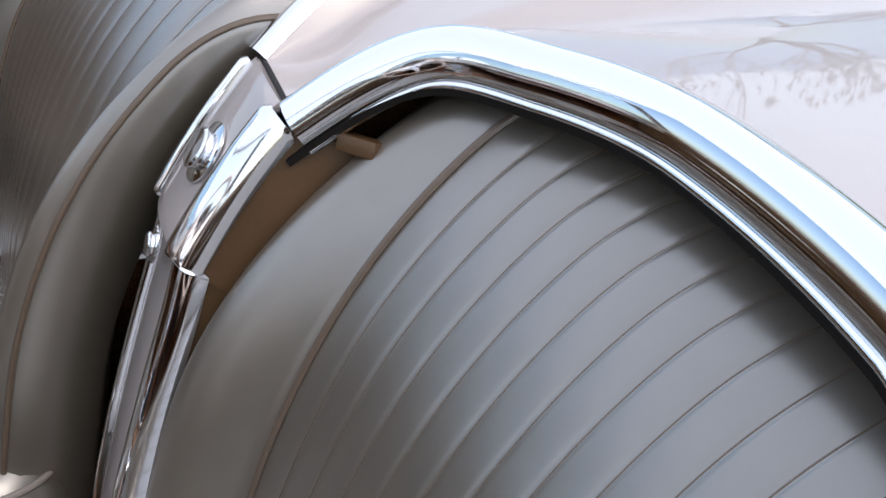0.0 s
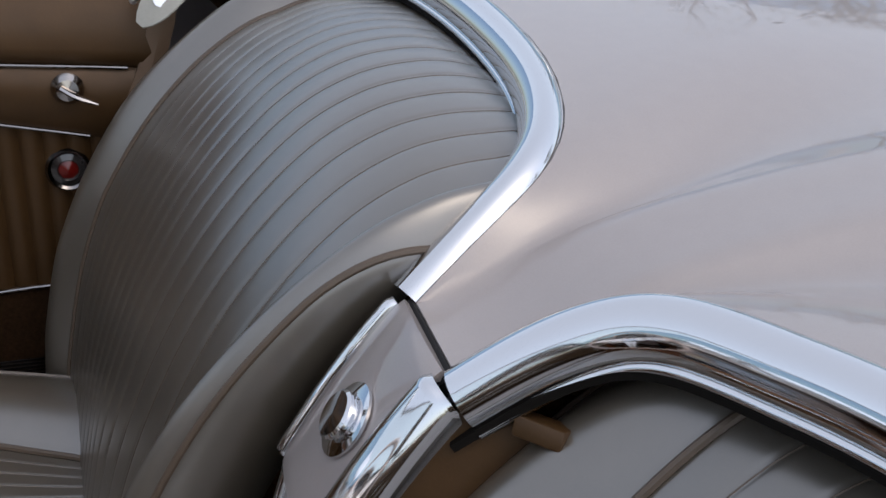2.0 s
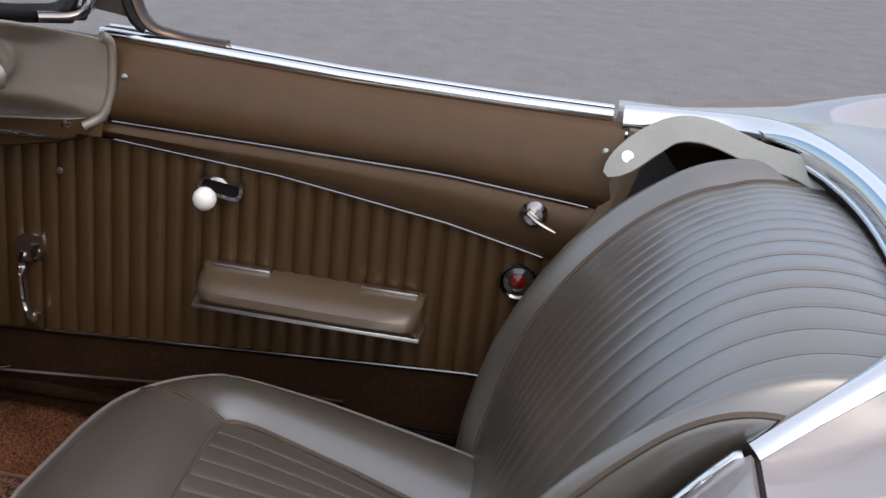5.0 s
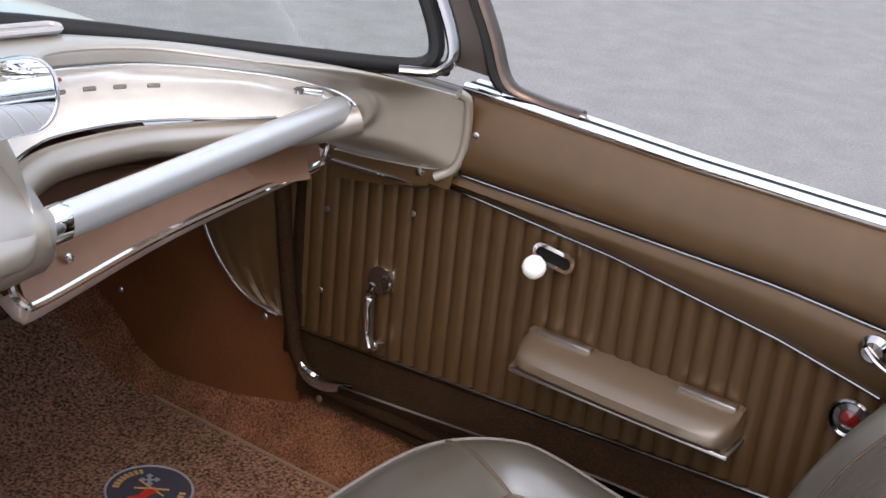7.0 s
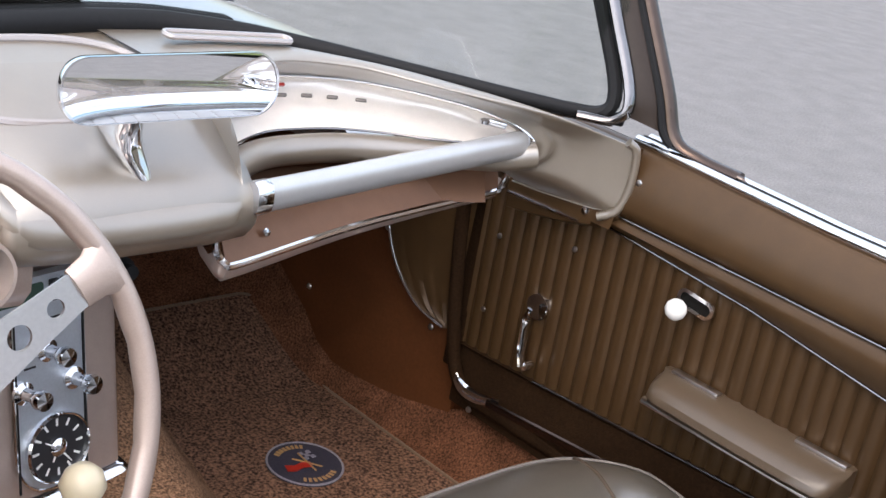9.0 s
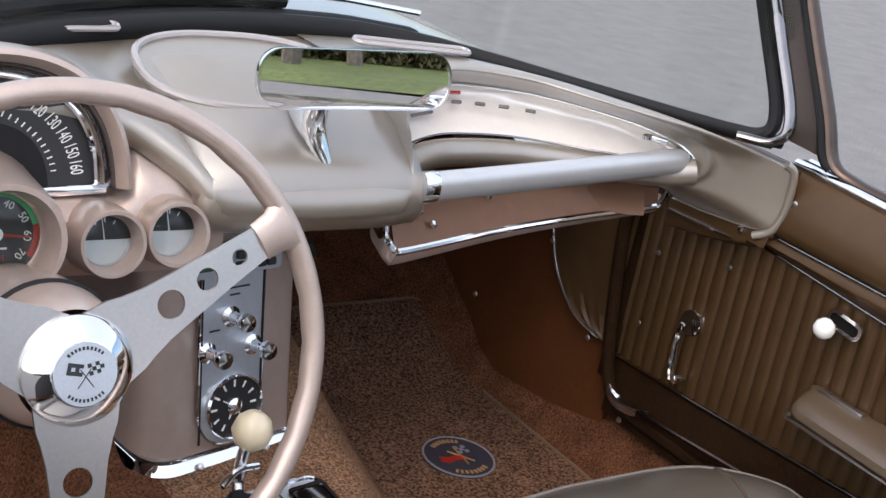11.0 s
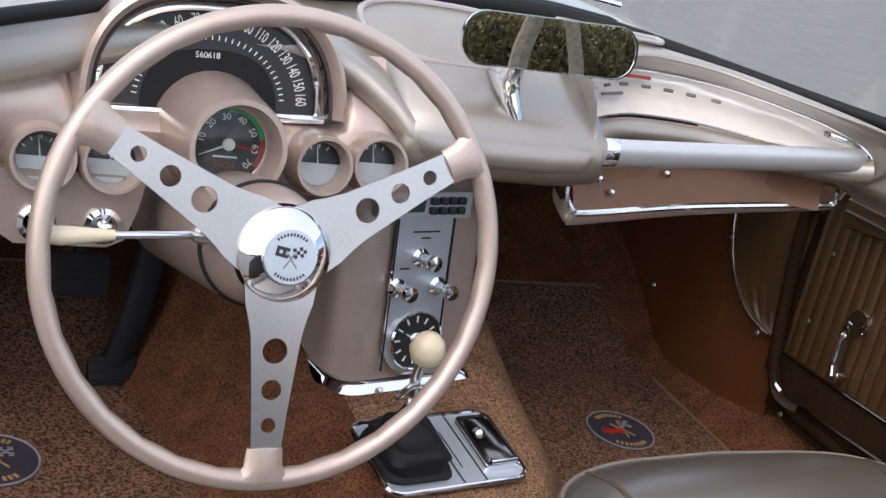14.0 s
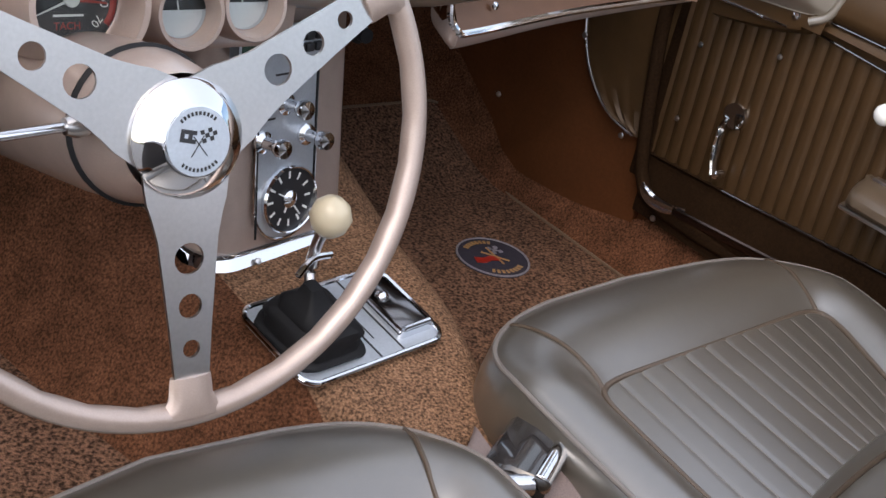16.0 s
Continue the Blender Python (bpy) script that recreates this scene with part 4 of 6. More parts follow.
# lower painted shelf with bright lip
top_l = curve([(0.13, 0.712, 0.785), (0.30, 0.738, 0.79), (0.46, 0.735, 0.795), (0.562, 0.716, 0.790)], 20)
lip = curve([(0.112, 0.692, 0.750), (0.114, 0.689, 0.735), (0.124, 0.686, 0.723), (0.145, 0.688, 0.719), (0.30, 0.712, 0.728), (0.43, 0.718, 0.737), (0.535, 0.715, 0.746), (0.552, 0.713, 0.752), (0.560, 0.712, 0.770)], 40)
flat = [lip[12 + round(i * 1.05)] for i in range(21)]
part("shelf_face", rings([[a, a.lerp(b, 0.5) + Vector((0, 0.010, 0)), b, b + Vector((0, 0.008, -0.003)), b + Vector((0, 0.014, 0.004))] for a, b in zip(top_l, flat)], False, cap=False), SHELF, dash, "brown painted lower shelf")
part("shelf_skirt", rings([[p + Vector((0, -0.002, -0.002)), p + Vector((0, 0.001, -0.006 - 0.010 * smooth(40, 6, i))), p + Vector((0, 0.008, -0.009 - 0.012 * smooth(40, 6, i))), p + Vector((0, 0.03, -0.006 - 0.006 * smooth(40, 6, i)))] for i, p in enumerate(lip)], False, cap=False), INNER_PAINT, dash, "painted edge below the bright lip", angle=60)
part("shelf_lip", tube(lip, 0.0042, 8, up=(0, 1, 0)), CHROME, dash)
for x, y, z in ((0.165, 0.708, 0.757), (0.185, 0.704, 0.742), (0.275, 0.727, 0.765), (0.53, 0.748, 0.775)):
    part("screw", lathe([(0, 0), (0.0048, 0), (0.004, 0.002), (0, 0.003)], 12, basis((x, y, z), (1, 0, 0), (0, 0.1, 1))), CHROME, dash)
# end caps by the doors
for s in (-1, 1):
    # padded corner piece at the door gap
    edge_ = curve([(s * 0.606, 0.580, 0.855), (s * 0.617, 0.5745, 0.846), (s * 0.6225, 0.574, 0.82), (s * 0.6225, 0.575, 0.79), (s * 0.618, 0.582, 0.765), (s * 0.610, 0.60, 0.752)], 24)
    part("end_bead", tube(edge_, 0.0055, 10, up=(1, 0, 0)), PAD_VINYL, dash, "rounded vinyl bead at the door gap")
    part("end_backing", rings([[Vector((s * x, y, z)) for x, z in ((0.640, 0.845), (0.622, 0.846), (0.622, 0.765), (0.640, 0.760))] for y in (0.580, 0.62, 0.70)]), DOOR_VINYL, dash)
    if s < 0:
        part("end_cap", rings([[Vector((s * x, y, z)) for x, z in ((0.638, 0.85), (0.612, 0.85 - o), (0.590 - o, 0.83), (0.585 - o, 0.80), (0.592 - o, 0.772), (0.605, 0.757), (0.638, 0.757))] for y, o in ((0.576, -0.01), (0.60, -0.004), (0.64, 0.006), (0.70, 0.02))]), PAD_VINYL, dash, angle=60)
    loops = [[Vector((s * x, y, z)) for x, z in ((0.634, 0.766), (0.616, 0.762), (0.612, 0.742), (0.616, lo + 0.006), (0.634, lo))] for y, lo in ((0.580, 0.752), (0.592, 0.742), (0.61, 0.731), (0.65, 0.719), (0.70, 0.709), (0.75, 0.701))]
    part("end_flap", rings(loops), DOOR_VINYL, dash)
    part("flap_strip", tube([(s * 0.611, y, 0.735 - 0.048 * (y - 0.626)) for y in (0.628, 0.66, 0.70, 0.748)], 0.0022, 8), CHROME, dash)
    part("screw", lathe([(0, 0), (0.006, 0), (0.005, 0.003), (0, 0.004)], 12, basis((s * 0.614, 0.622, 0.751), (0, -1, 0) if s > 0 else (0, 1, 0), (0, 0, 1))), CHROME, dash)

# ---- pedals ----
for nm, lab, pts, pad, w, h, r in (("clutch_pedal", "black rubber clutch pedal on a dark arm", [(-0.33, 1.12, 0.60), (-0.36, 1.06, 0.53), (-0.372, 1.02, 0.47)], (-0.372, 1.005, 0.460), 0.078, 0.056, 0.010), ("brake_pedal", "black rubber brake pedal on a broad black arm", [(-0.255, 1.10, 0.57), (-0.268, 1.05, 0.50), (-0.29, 1.01, 0.41), (-0.312, 0.995, 0.33)], (-0.316, 0.985, 0.322), 0.066, 0.05, 0.022)):
    ped = thing(nm, lab, "pedal", pose(*pad), group="pedals")
    part("arm", tube(curve(pts, 12), r, 10, up=(0, 1, 0), ry=r * 0.6), RUBBER, ped)
    pm_ = basis(pad, (1, 0, 0), (0, 0.5, 1))
    part("pad", box(0, 0, 0, w, h, 0.012, 0.004), RUBBER, ped, m=pm_)
    for k in range(4):
        part("rib", box(0, 0, 0, w - 0.012, 0.004, 0.004, 0.001), RUBBER, ped, m=pm_ @ pose(0, -0.018 + 0.012 * k, 0.007))

# ---- steering wheel ----
TILT = 0.29
WX, WY = Vector((1, 0, 0)), Vector((0, TILT, math.sqrt(1 - TILT**2)))
WM = basis((-0.3145, 0.457, 0.7500), WX, WY)
wheel = thing("steering_wheel", "fawn three-spoke steering wheel with drilled steel spokes", "steering wheel", WM)
R = 0.2045
rim = [WM @ Vector((R * math.cos(2 * math.pi * i / 96), R * math.sin(2 * math.pi * i / 96), 0)) for i in range(96)]
loops = []
for i in range(96):
    a = 2 * math.pi * i / 96
    low = 0.0012 * (1 if (i % 3 == 0) else 0)
    loops.append([WM @ Vector(((R + (0.0098 - (low if math.cos(b) < -0.5 else 0)) * math.cos(b)) * math.cos(a), (R + (0.0098 - (low if math.cos(b) < -0.5 else 0)) * math.cos(b)) * math.sin(a), 0.0108 * math.sin(b))) for b in np.linspace(0, 2 * math.pi, 14, endpoint=False)])
part("rim", rings(loops, True, True), INNER_PAINT, wheel, "fawn metallic rim with finger grips")
for ang in (270, 30, 150):
    rot = WM @ Matrix.Rotation(radians(ang - 270), 4, "Z")
    outline = [(-0.034, -0.020), (-0.031, -0.044), (-0.0275, -0.055), (-0.0235, -0.072), (-0.0205, -0.100), (-0.0165, -0.140), (-0.0135, -0.180), (0.0135, -0.180), (0.0165, -0.140), (0.0205, -0.100), (0.0235, -0.072), (0.0275, -0.055), (0.031, -0.044), (0.034, -0.020)]
    holes = [[(r * math.cos(2 * math.pi * i / 20), -d + r * math.sin(2 * math.pi * i / 20)) for i in range(20)] for d, r in ((0.086, 0.0115), (0.121, 0.0092), (0.153, 0.0068))]
    spoke = part("spoke", slab(outline, 0.003, holes, rot @ pose(0, 0, 0.004)), STEEL, wheel, "brushed steel spoke with three holes")
    boot = [[rot @ Vector((w * c, -d, 0.004 + h * s_)) for c, s_ in [(math.cos(b), math.sin(b)) for b in np.linspace(0, 2 * math.pi, 12, endpoint=False)]] for d, w, h in ((0.174, 0.0165, 0.0065), (0.180, 0.0172, 0.0078), (0.190, 0.0180, 0.0090), (0.198, 0.023, 0.0095), (0.204, 0.030, 0.0085))]
    part("spoke_root", rings(boot), INNER_PAINT, spoke)
part("hub_plate", lathe([(0, 0.002), (0.0405, 0.002), (0.0415, 0.0065), (0.040, 0.009), (0, 0.011)], 40, WM), STEEL, wheel)
hub = part("horn_cap", lathe([(0.0, 0.007), (0.0405, 0.007), (0.0420, 0.0085), (0.0422, 0.0100), (0.0410, 0.0116), (0.0345, 0.0170), (0.0262, 0.0228), (0.0250, 0.0236), (0.0240, 0.0238), (0, 0.0239)], 48, WM), CHROME, wheel, "conical chrome horn cap")
part("cap_disc", lathe([(0, 0.0239), (0.0238, 0.0241), (0.0238, 0.0250), (0, 0.0252)], 40, WM), ALLOY, hub)
flags = []
for s in (-1, 1):
    for i in range(4):
        for j in range(3):
            if (i + j) % 2 == 0 or s < 0 and j != 1:
                flags.append(placed(slab([(s * (0.003 + 0.0030 * i), 0.000 + 0.0030 * j), (s * (0.006 + 0.0030 * i), 0.000 + 0.0030 * j), (s * (0.006 + 0.0030 * i), 0.003 + 0.0030 * j), (s * (0.003 + 0.0030 * i), 0.003 + 0.0030 * j)], 0.0003), WM @ pose(0, -0.002 - 0.0 * s, 0.0253, 0, 0, s * 12)))
    flags.append(tube([WM @ Vector((s * 0.004, 0.004, 0.0254)), WM @ Vector((-s * 0.006, -0.010, 0.0254))], 0.0004, 6))
for k in range(20):
    a = 50 + 80 * (k % 10) / 9 + (180 if k > 9 else 0)
    flags.append(placed(slab([(-0.0008, -0.0013), (0.0008, -0.0013), (0.0008, 0.0013), (-0.0008, 0.0013)], 0.0003), WM @ Matrix.Rotation(radians(a - 90), 4, "Z") @ pose(0, 0.0195, 0.0253)))
part("cap_emblem", join(*flags), FACE, hub)
axis = WM.to_3x3() @ Vector((0, 0, -1))
column = thing("steering_column", "fawn painted steering column with chrome signal lever", "steering column", WM)
part("column_bell", lathe([(0.044, 0.0), (0.052, -0.02), (0.058, -0.06), (0.060, -0.10), (0.060, -0.34)], 40, WM), INNER_PAINT, column)
part("column_tube", lathe([(0.034, -0.30), (0.034, -0.85)], 24, WM), DARK, column, "black lower column tube")
part("column_ring", lathe([(0.0570, -0.052), (0.0598, -0.054), (0.0600, -0.056), (0.0590, -0.057)], 40, WM), RUBBER, column)
part("lever_socket", lathe([(0, 0), (0.008, 0), (0.009, 0.008), (0.006, 0.016), (0, 0.017)], 16, Matrix.Translation((-0.372, 0.484, 0.752)) @ Vector((-1, -0.08, 0)).to_track_quat("Z", "Y").to_matrix().to_4x4()), STEEL, column)
l0, l1 = Vector((-0.366, 0.485, 0.752)), Vector((-0.502, 0.472, 0.749))
lever = part("signal_lever", tube([l0, l1], 0.0036, 10), CHROME, column)
part("lever_grip", lathe([(0, 0), (0.0045, 0), (0.0065, 0.02), (0.0085, 0.045), (0.007, 0.055), (0, 0.057)], 16, Matrix.Translation(l1 + (l0 - l1) * 0.34) @ (l1 - l0).to_track_quat("Z", "Y").to_matrix().to_4x4()), IVORY, lever, "ivory lever grip")

# ---- console ----
console = thing("centre_console", "fawn painted centre console with heater panel and clock", "console", pose(0, 0.8, 0.45))
YAW = radians(11)


def console_outline(inset, front, z):
    """Outline in plan: a broad rounded corner on the driver's side, a tight one on the other."""
    lx, rx, r0, r1 = -0.122 + inset, 0.112 - inset, 0.045, 0.012
    pts = [(lx, 0.26)]
    pts += [(lx + r0 - r0 * math.cos(a), front + r0 - r0 * math.sin(a)) for a in np.linspace(0, math.pi / 2, 12)]
    pts += [(lx + (rx - lx) * k / 6, front) for k in (2, 3, 4, 5)]
    pts += [(rx - r1 + r1 * math.sin(a), front + r1 - r1 * math.cos(a)) for a in np.linspace(0, math.pi / 2, 6)]
    pts += [(rx, 0.26)]
    return [Vector((-0.005 + x * math.cos(YAW) - y * math.sin(YAW), 0.727 + x * math.sin(YAW) + y * math.cos(YAW), z)) for x, y in pts]


part("console_body", rings([console_outline(0.018, 0.020 + 0.18 * (z - 0.462), z) for z in (0.43, 0.46, 0.53, 0.60, 0.68, 0.76)]), INNER_PAINT, console, angle=60)
part("base_trim", rings([console_outline(o, f, z - 0.010) for o, f, z in ((0.004, 0.004, 0.43), (0.0, 0.0, 0.446), (0.001, 0.001, 0.452), (0.006, 0.006, 0.458), (0.013, 0.013, 0.467), (0.017, 0.018, 0.471), (0.022, 0.024, 0.471))]), CHROME, console, "chrome strip round the foot of the console", angle=60)
for x in (-0.05, 0.04):
    part("screw", lathe([(0, 0), (0.004, 0), (0.0035, 0.002), (0, 0.0028)], 12, Matrix.Translation((x, 0.733 + 0.19 * x, 0.453)) @ pose(0, 0, 0, 50)), STEEL, console)
CM = basis((-0.0145, 0.7615, 0.572), (1, 0.19, 0), (0, 0.18, 1))

arch = [(0.043, 0.103), (-0.043, 0.103), (-0.043, -0.065)] + [(-0.043 * math.cos(a), -0.065 - 0.043 * math.sin(a)) for a in np.linspace(0.15, math.pi - 0.15, 16)] + [(0.043, -0.065)]
heater = part("heater_panel", slab(arch, 0.003, m=CM), ALLOY, console, "brushed heater panel")
part("panel_edge", tube([CM @ Vector((x, y, 0.0025)) for x, y in arch], 0.0020, 6, True, up=(0, 1, 0)), CHROME, heater)
for x in (-0.0415, 0.0415):
    part("panel_groove", slab([(x - 0.0011, -0.10), (x + 0.0011, -0.10), (x + 0.0011, 0.10), (x - 0.0011, 0.10)], 0.0015, m=CM @ pose(0, 0, 0.003)), RUBBER, heater)
for x, y in ((-0.004, 0.044), (-0.034, 0.007), (0.027, 0.006)):
    k = part("heater_knob", lathe([(0, 0), (0.012, 0), (0.012, 0.003), (0.007, 0.006), (0.006, 0.020), (0.0095, 0.024), (0.0108, 0.030), (0.0095, 0.035), (0, 0.037)], 24, CM @ pose(x, y, 0.003)), CHROME, heater)
for x, y, w in ((0.002, 0.076, 0.040), (0.002, 0.068, 0.014), (-0.024, 0.030, 0.014), (0.022, 0.032, 0.016)):
    part("caption_bar", slab([(x - w / 2, y - 0.0011), (x + w / 2, y - 0.0011), (x + w / 2, y + 0.0011), (x - w / 2, y + 0.0011)], 0.0004, m=CM @ pose(0, 0, 0.003)), FACE, heater)
KM = CM @ pose(0.003, -0.062, 0.003)
clock = part("clock", lathe([(0, 0), (0.037, 0), (0.0385, 0.006), (0.037, 0.009), (0.0355, 0.008), (0.0345, 0.003), (0, 0.002)], 40, KM), CHROME, console, "round clock with chrome bezel")
part("clock_face", lathe([(0, 0.002), (0.0345, 0.0025), (0.0345, 0.0035), (0, 0.0035)], 40, KM), FACE, clock)
for h in range(12):
    a = radians(30 * h)
    part("hour_mark", slab([(-0.0011, -0.004), (0.0011, -0.004), (0.0014, 0.004), (-0.0014, 0.004)], 0.0004, m=KM @ Matrix.Rotation(-a, 4, "Z") @ pose(0, 0.027, 0.0036)), PRINT, clock)
for a, ln, w in ((-142, 0.026, 0.0014), (-205, 0.016, 0.002), (60, 0.018, 0.0012)):
    part("clock_hand", slab([(-w, -0.003), (w, -0.003), (w * 0.4, ln), (-w * 0.4, ln)], 0.0005, m=KM @ Matrix.Rotation(radians(a), 4, "Z") @ pose(0, 0, 0.0042)), PRINT, clock)
part("clock_boss", lathe([(0, 0.0035), (0.010, 0.0035), (0.010, 0.006), (0.006, 0.009), (0, 0.010)], 20, KM), CHROME, clock)
# radio strip above the heater panel
RM = basis((-0.036, 0.766, 0.687), (1, 0.19, 0), (0, 0.15, 1))
radio = part("radio", slab(rounded(0.135, 0.032, 0.004), 0.014, m=RM), ALLOY, console, "bright-framed radio dial with push buttons")
part("radio_dial", slab(rounded(0.062, 0.018, 0.003), 0.001, m=RM @ pose(-0.033, 0.001, 0.014)), DIAL_GLASS, radio)
for i in range(4):
    part("radio_button", box(0, 0, 0, 0.011, 0.009, 0.008, 0.0015), FACE, radio, m=RM @ pose(0.010 + 0.0135 * i, 0.006, 0.016))
    part("radio_button", box(0, 0, 0, 0.011, 0.009, 0.008, 0.0015), FACE, radio, m=RM @ pose(0.010 + 0.0135 * i, -0.006, 0.016))
part("dash_knob", lathe([(0, 0), (0.012, 0), (0.012, 0.004), (0.008, 0.008), (0.008, 0.018), (0, 0.019)], 24, basis((0.062, 0.772, 0.690), (1, 0, 0), (0, 0.1, 1))), RUBBER, console)

# ---- instrument cluster ----
cluster = thing("instrument_cluster", "fawn instrument housing with large speedometer, tachometer and small gauges", "gauges", pose(-0.33, 0.7, 0.8))
SM = basis((-0.332, 0.690, 0.802), (1, 0, 0.05), (0, 0.24, 1))


def arch_line(w, h, n=40, base=-0.004):
    return [(w * math.copysign(abs(math.cos(a)) ** 0.75, math.cos(a)), base + h * abs(math.sin(a)) ** 0.8) for a in np.linspace(0, math.pi, n)]


hood = [[SM @ Vector((x, y, z)) for x, y in arch_line(w, h)] for w, h, z in ((0.116, 0.104, -0.01), (0.119, 0.110, 0.010), (0.125, 0.117, 0.034), (0.129, 0.121, 0.040), (0.134, 0.126, 0.036), (0.138, 0.130, 0.015), (0.142, 0.130, -0.06), (0.144, 0.12, -0.14))]
part("speedometer_hood", rings(hood, False, cap=False), INNER_PAINT, cluster, "arched hood")
part("acrylic_rim", rings([[SM @ Vector((x, y, z)) for x, y in arch_line(w, h)] for w, h, z in ((0.117, 0.107, 0.012), (0.1185, 0.1085, 0.022), (0.1215, 0.112, 0.026), (0.1235, 0.1145, 0.024))], False, cap=False), DARK_CHROME, cluster, "clear bright rim inside the hood")
dial = part("speedometer", slab(arch_line(0.119, 0.110), 0.002, m=SM @ pose(0, 0, -0.004)), FACE, cluster, "black speedometer with white numbers")
part("dial_bezel", tube([SM @ Vector((x, y, 0.004)) for x, y in arch_line(0.114, 0.103)], 0.0036, 8), CHROME, dial)
part("dial_sill", box(0, 0, 0, 0.240, 0.010, 0.012, 0.003), CHROME, dial, m=SM @ pose(0, -0.006, 0.006))
part("inner_dial", slab(arch_line(0.070, 0.062), 0.001, m=SM @ pose(0, 0, -0.0018)), RUBBER, dial)
for i in range(17):
    a = math.pi * (0.965 - 0.93 * i / 16)
    x, y = 0.0965 * math.cos(a), 0.004 + 0.084 * math.sin(a)
    part("number", lettering(str(i * 10), 0.0165, SM @ Matrix.Translation((x, y, -0.0015)) @ Matrix.Rotation(a - math.pi / 2, 4, "Z") @ Matrix.Diagonal((0.55, 1, 1, 1))), PRINT, dial)
ticks = []
for i in range(33):
    a = math.pi * (0.965 - 0.93 * i / 32)
    x, y = 0.076 * math.cos(a), 0.004 + 0.066 * math.sin(a)
    ticks.append(placed(slab([(-0.0006, -0.0025), (0.0006, -0.0025), (0.0006, 0.0025), (-0.0006, 0.0025)], 0.0003), SM @ Matrix.Translation((x, y, -0.0015)) @ Matrix.Rotation(a - math.pi / 2, 4, "Z")))
part("tick_marks", join(*ticks), PRINT, dial)
part("odometer", lettering("560618", 0.0085, SM @ pose(-0.004, 0.052, -0.0004)), PRINT, dial)


def round_gauge(at, r, depth, name, label, face_mat=FACE):
    m = basis(at, (1, 0, 0), (0, 0.22, 1))
    g = part(name, lathe([(r * 0.86, 0.0), (r * 0.90, depth * 0.5), (r * 1.0, depth), (r * 1.12, depth), (r * 1.18, depth * 0.8), (r * 1.24, 0.0), (r * 1.28, -0.05)], 40, m), INNER_PAINT, cluster, label)
    part("bezel", lathe([(r * 0.86, 0.001), (r * 0.88, 0.006), (r * 0.84, 0.007), (r * 0.82, 0.002)], 40, m), CHROME, g)
    part("face", lathe([(0, 0.0), (r * 0.88, 0.0), (r * 0.88, 0.0015), (0, 0.0015)], 40, m), face_mat, g)
    cover = part("glass", lathe([(r * 0.85, 0.0065), (r * 0.6, 0.0085), (r * 0.3, 0.0095), (0, 0.0098)], 32, m), GLASS, g)
    cover.visible_shadow = False
    return g, m


tach, TM = round_gauge((-0.327, 0.624, 0.788), 0.0425, 0.040, "tachometer", "black tachometer in a deep fawn housing")
part("tach_tunnel", rings([[TM @ Vector((w * math.cos(a), h + w * math.sin(a), z)) for a in np.linspace(0, 2 * math.pi, 32, endpoint=False)] for w, h, z in ((0.0505, 0, 0.030), (0.0535, 0, 0.01), (0.0575, 0.002, -0.03), (0.064, 0.006, -0.09))], cap=False), INNER_PAINT, tach)
for i in range(1, 8):
    a = radians(205 - 35 * (i - 0.0))
    part("number", lettering(str(i * 10), 0.0092, TM @ Matrix.Translation((0.0268 * math.cos(a), 0.0268 * math.sin(a), 0.0018)) @ Matrix.Rotation(a - math.pi / 2, 4, "Z")), PRINT, tach)


def band(r0, r1, a0, a1, z):
    n = 16
    return slab([(r1 * math.cos(radians(a0 + (a1 - a0) * i / n)), r1 * math.sin(radians(a0 + (a1 - a0) * i / n))) for i in range(n + 1)] + [(r0 * math.cos(radians(a1 + (a0 - a1) * i / n)), r0 * math.sin(radians(a1 + (a0 - a1) * i / n))) for i in range(n + 1)], 0.0004, m=TM @ pose(0, 0, z))


part("green_band", band(0.0318, 0.0352, 95, 12, 0.0016), GREEN, tach)
part("red_band", band(0.0318, 0.0352, 12, -35, 0.0016), RED, tach)
part("needle", slab([(-0.0012, 0), (0.0012, 0), (0.0004, 0.031), (-0.0004, 0.031)], 0.0006, m=TM @ Matrix.Rotation(radians(113), 4, "Z") @ pose(0, 0, 0.003)), PRINT, tach)
part("needle", slab([(-0.0016, 0), (0.0016, 0), (0.0006, 0.029), (-0.0006, 0.029)], 0.0006, m=TM @ Matrix.Rotation(radians(-97), 4, "Z") @ pose(0, 0, 0.0025)), RED, tach)
part("needle_boss", lathe([(0, 0.0015), (0.006, 0.0015), (0.006, 0.005), (0, 0.007)], 20, TM), PRINT, tach)
part("tach_caption", lettering("TACH", 0.008, TM @ pose(-0.003, -0.0205, 0.0018)), RED, tach)
part("caption_bar", slab([(-0.014, -0.0132), (0.010, -0.0132), (0.010, -0.0115), (-0.014, -0.0115)], 0.0003, m=TM @ pose(0, 0, 0.0016)), PRINT, tach)
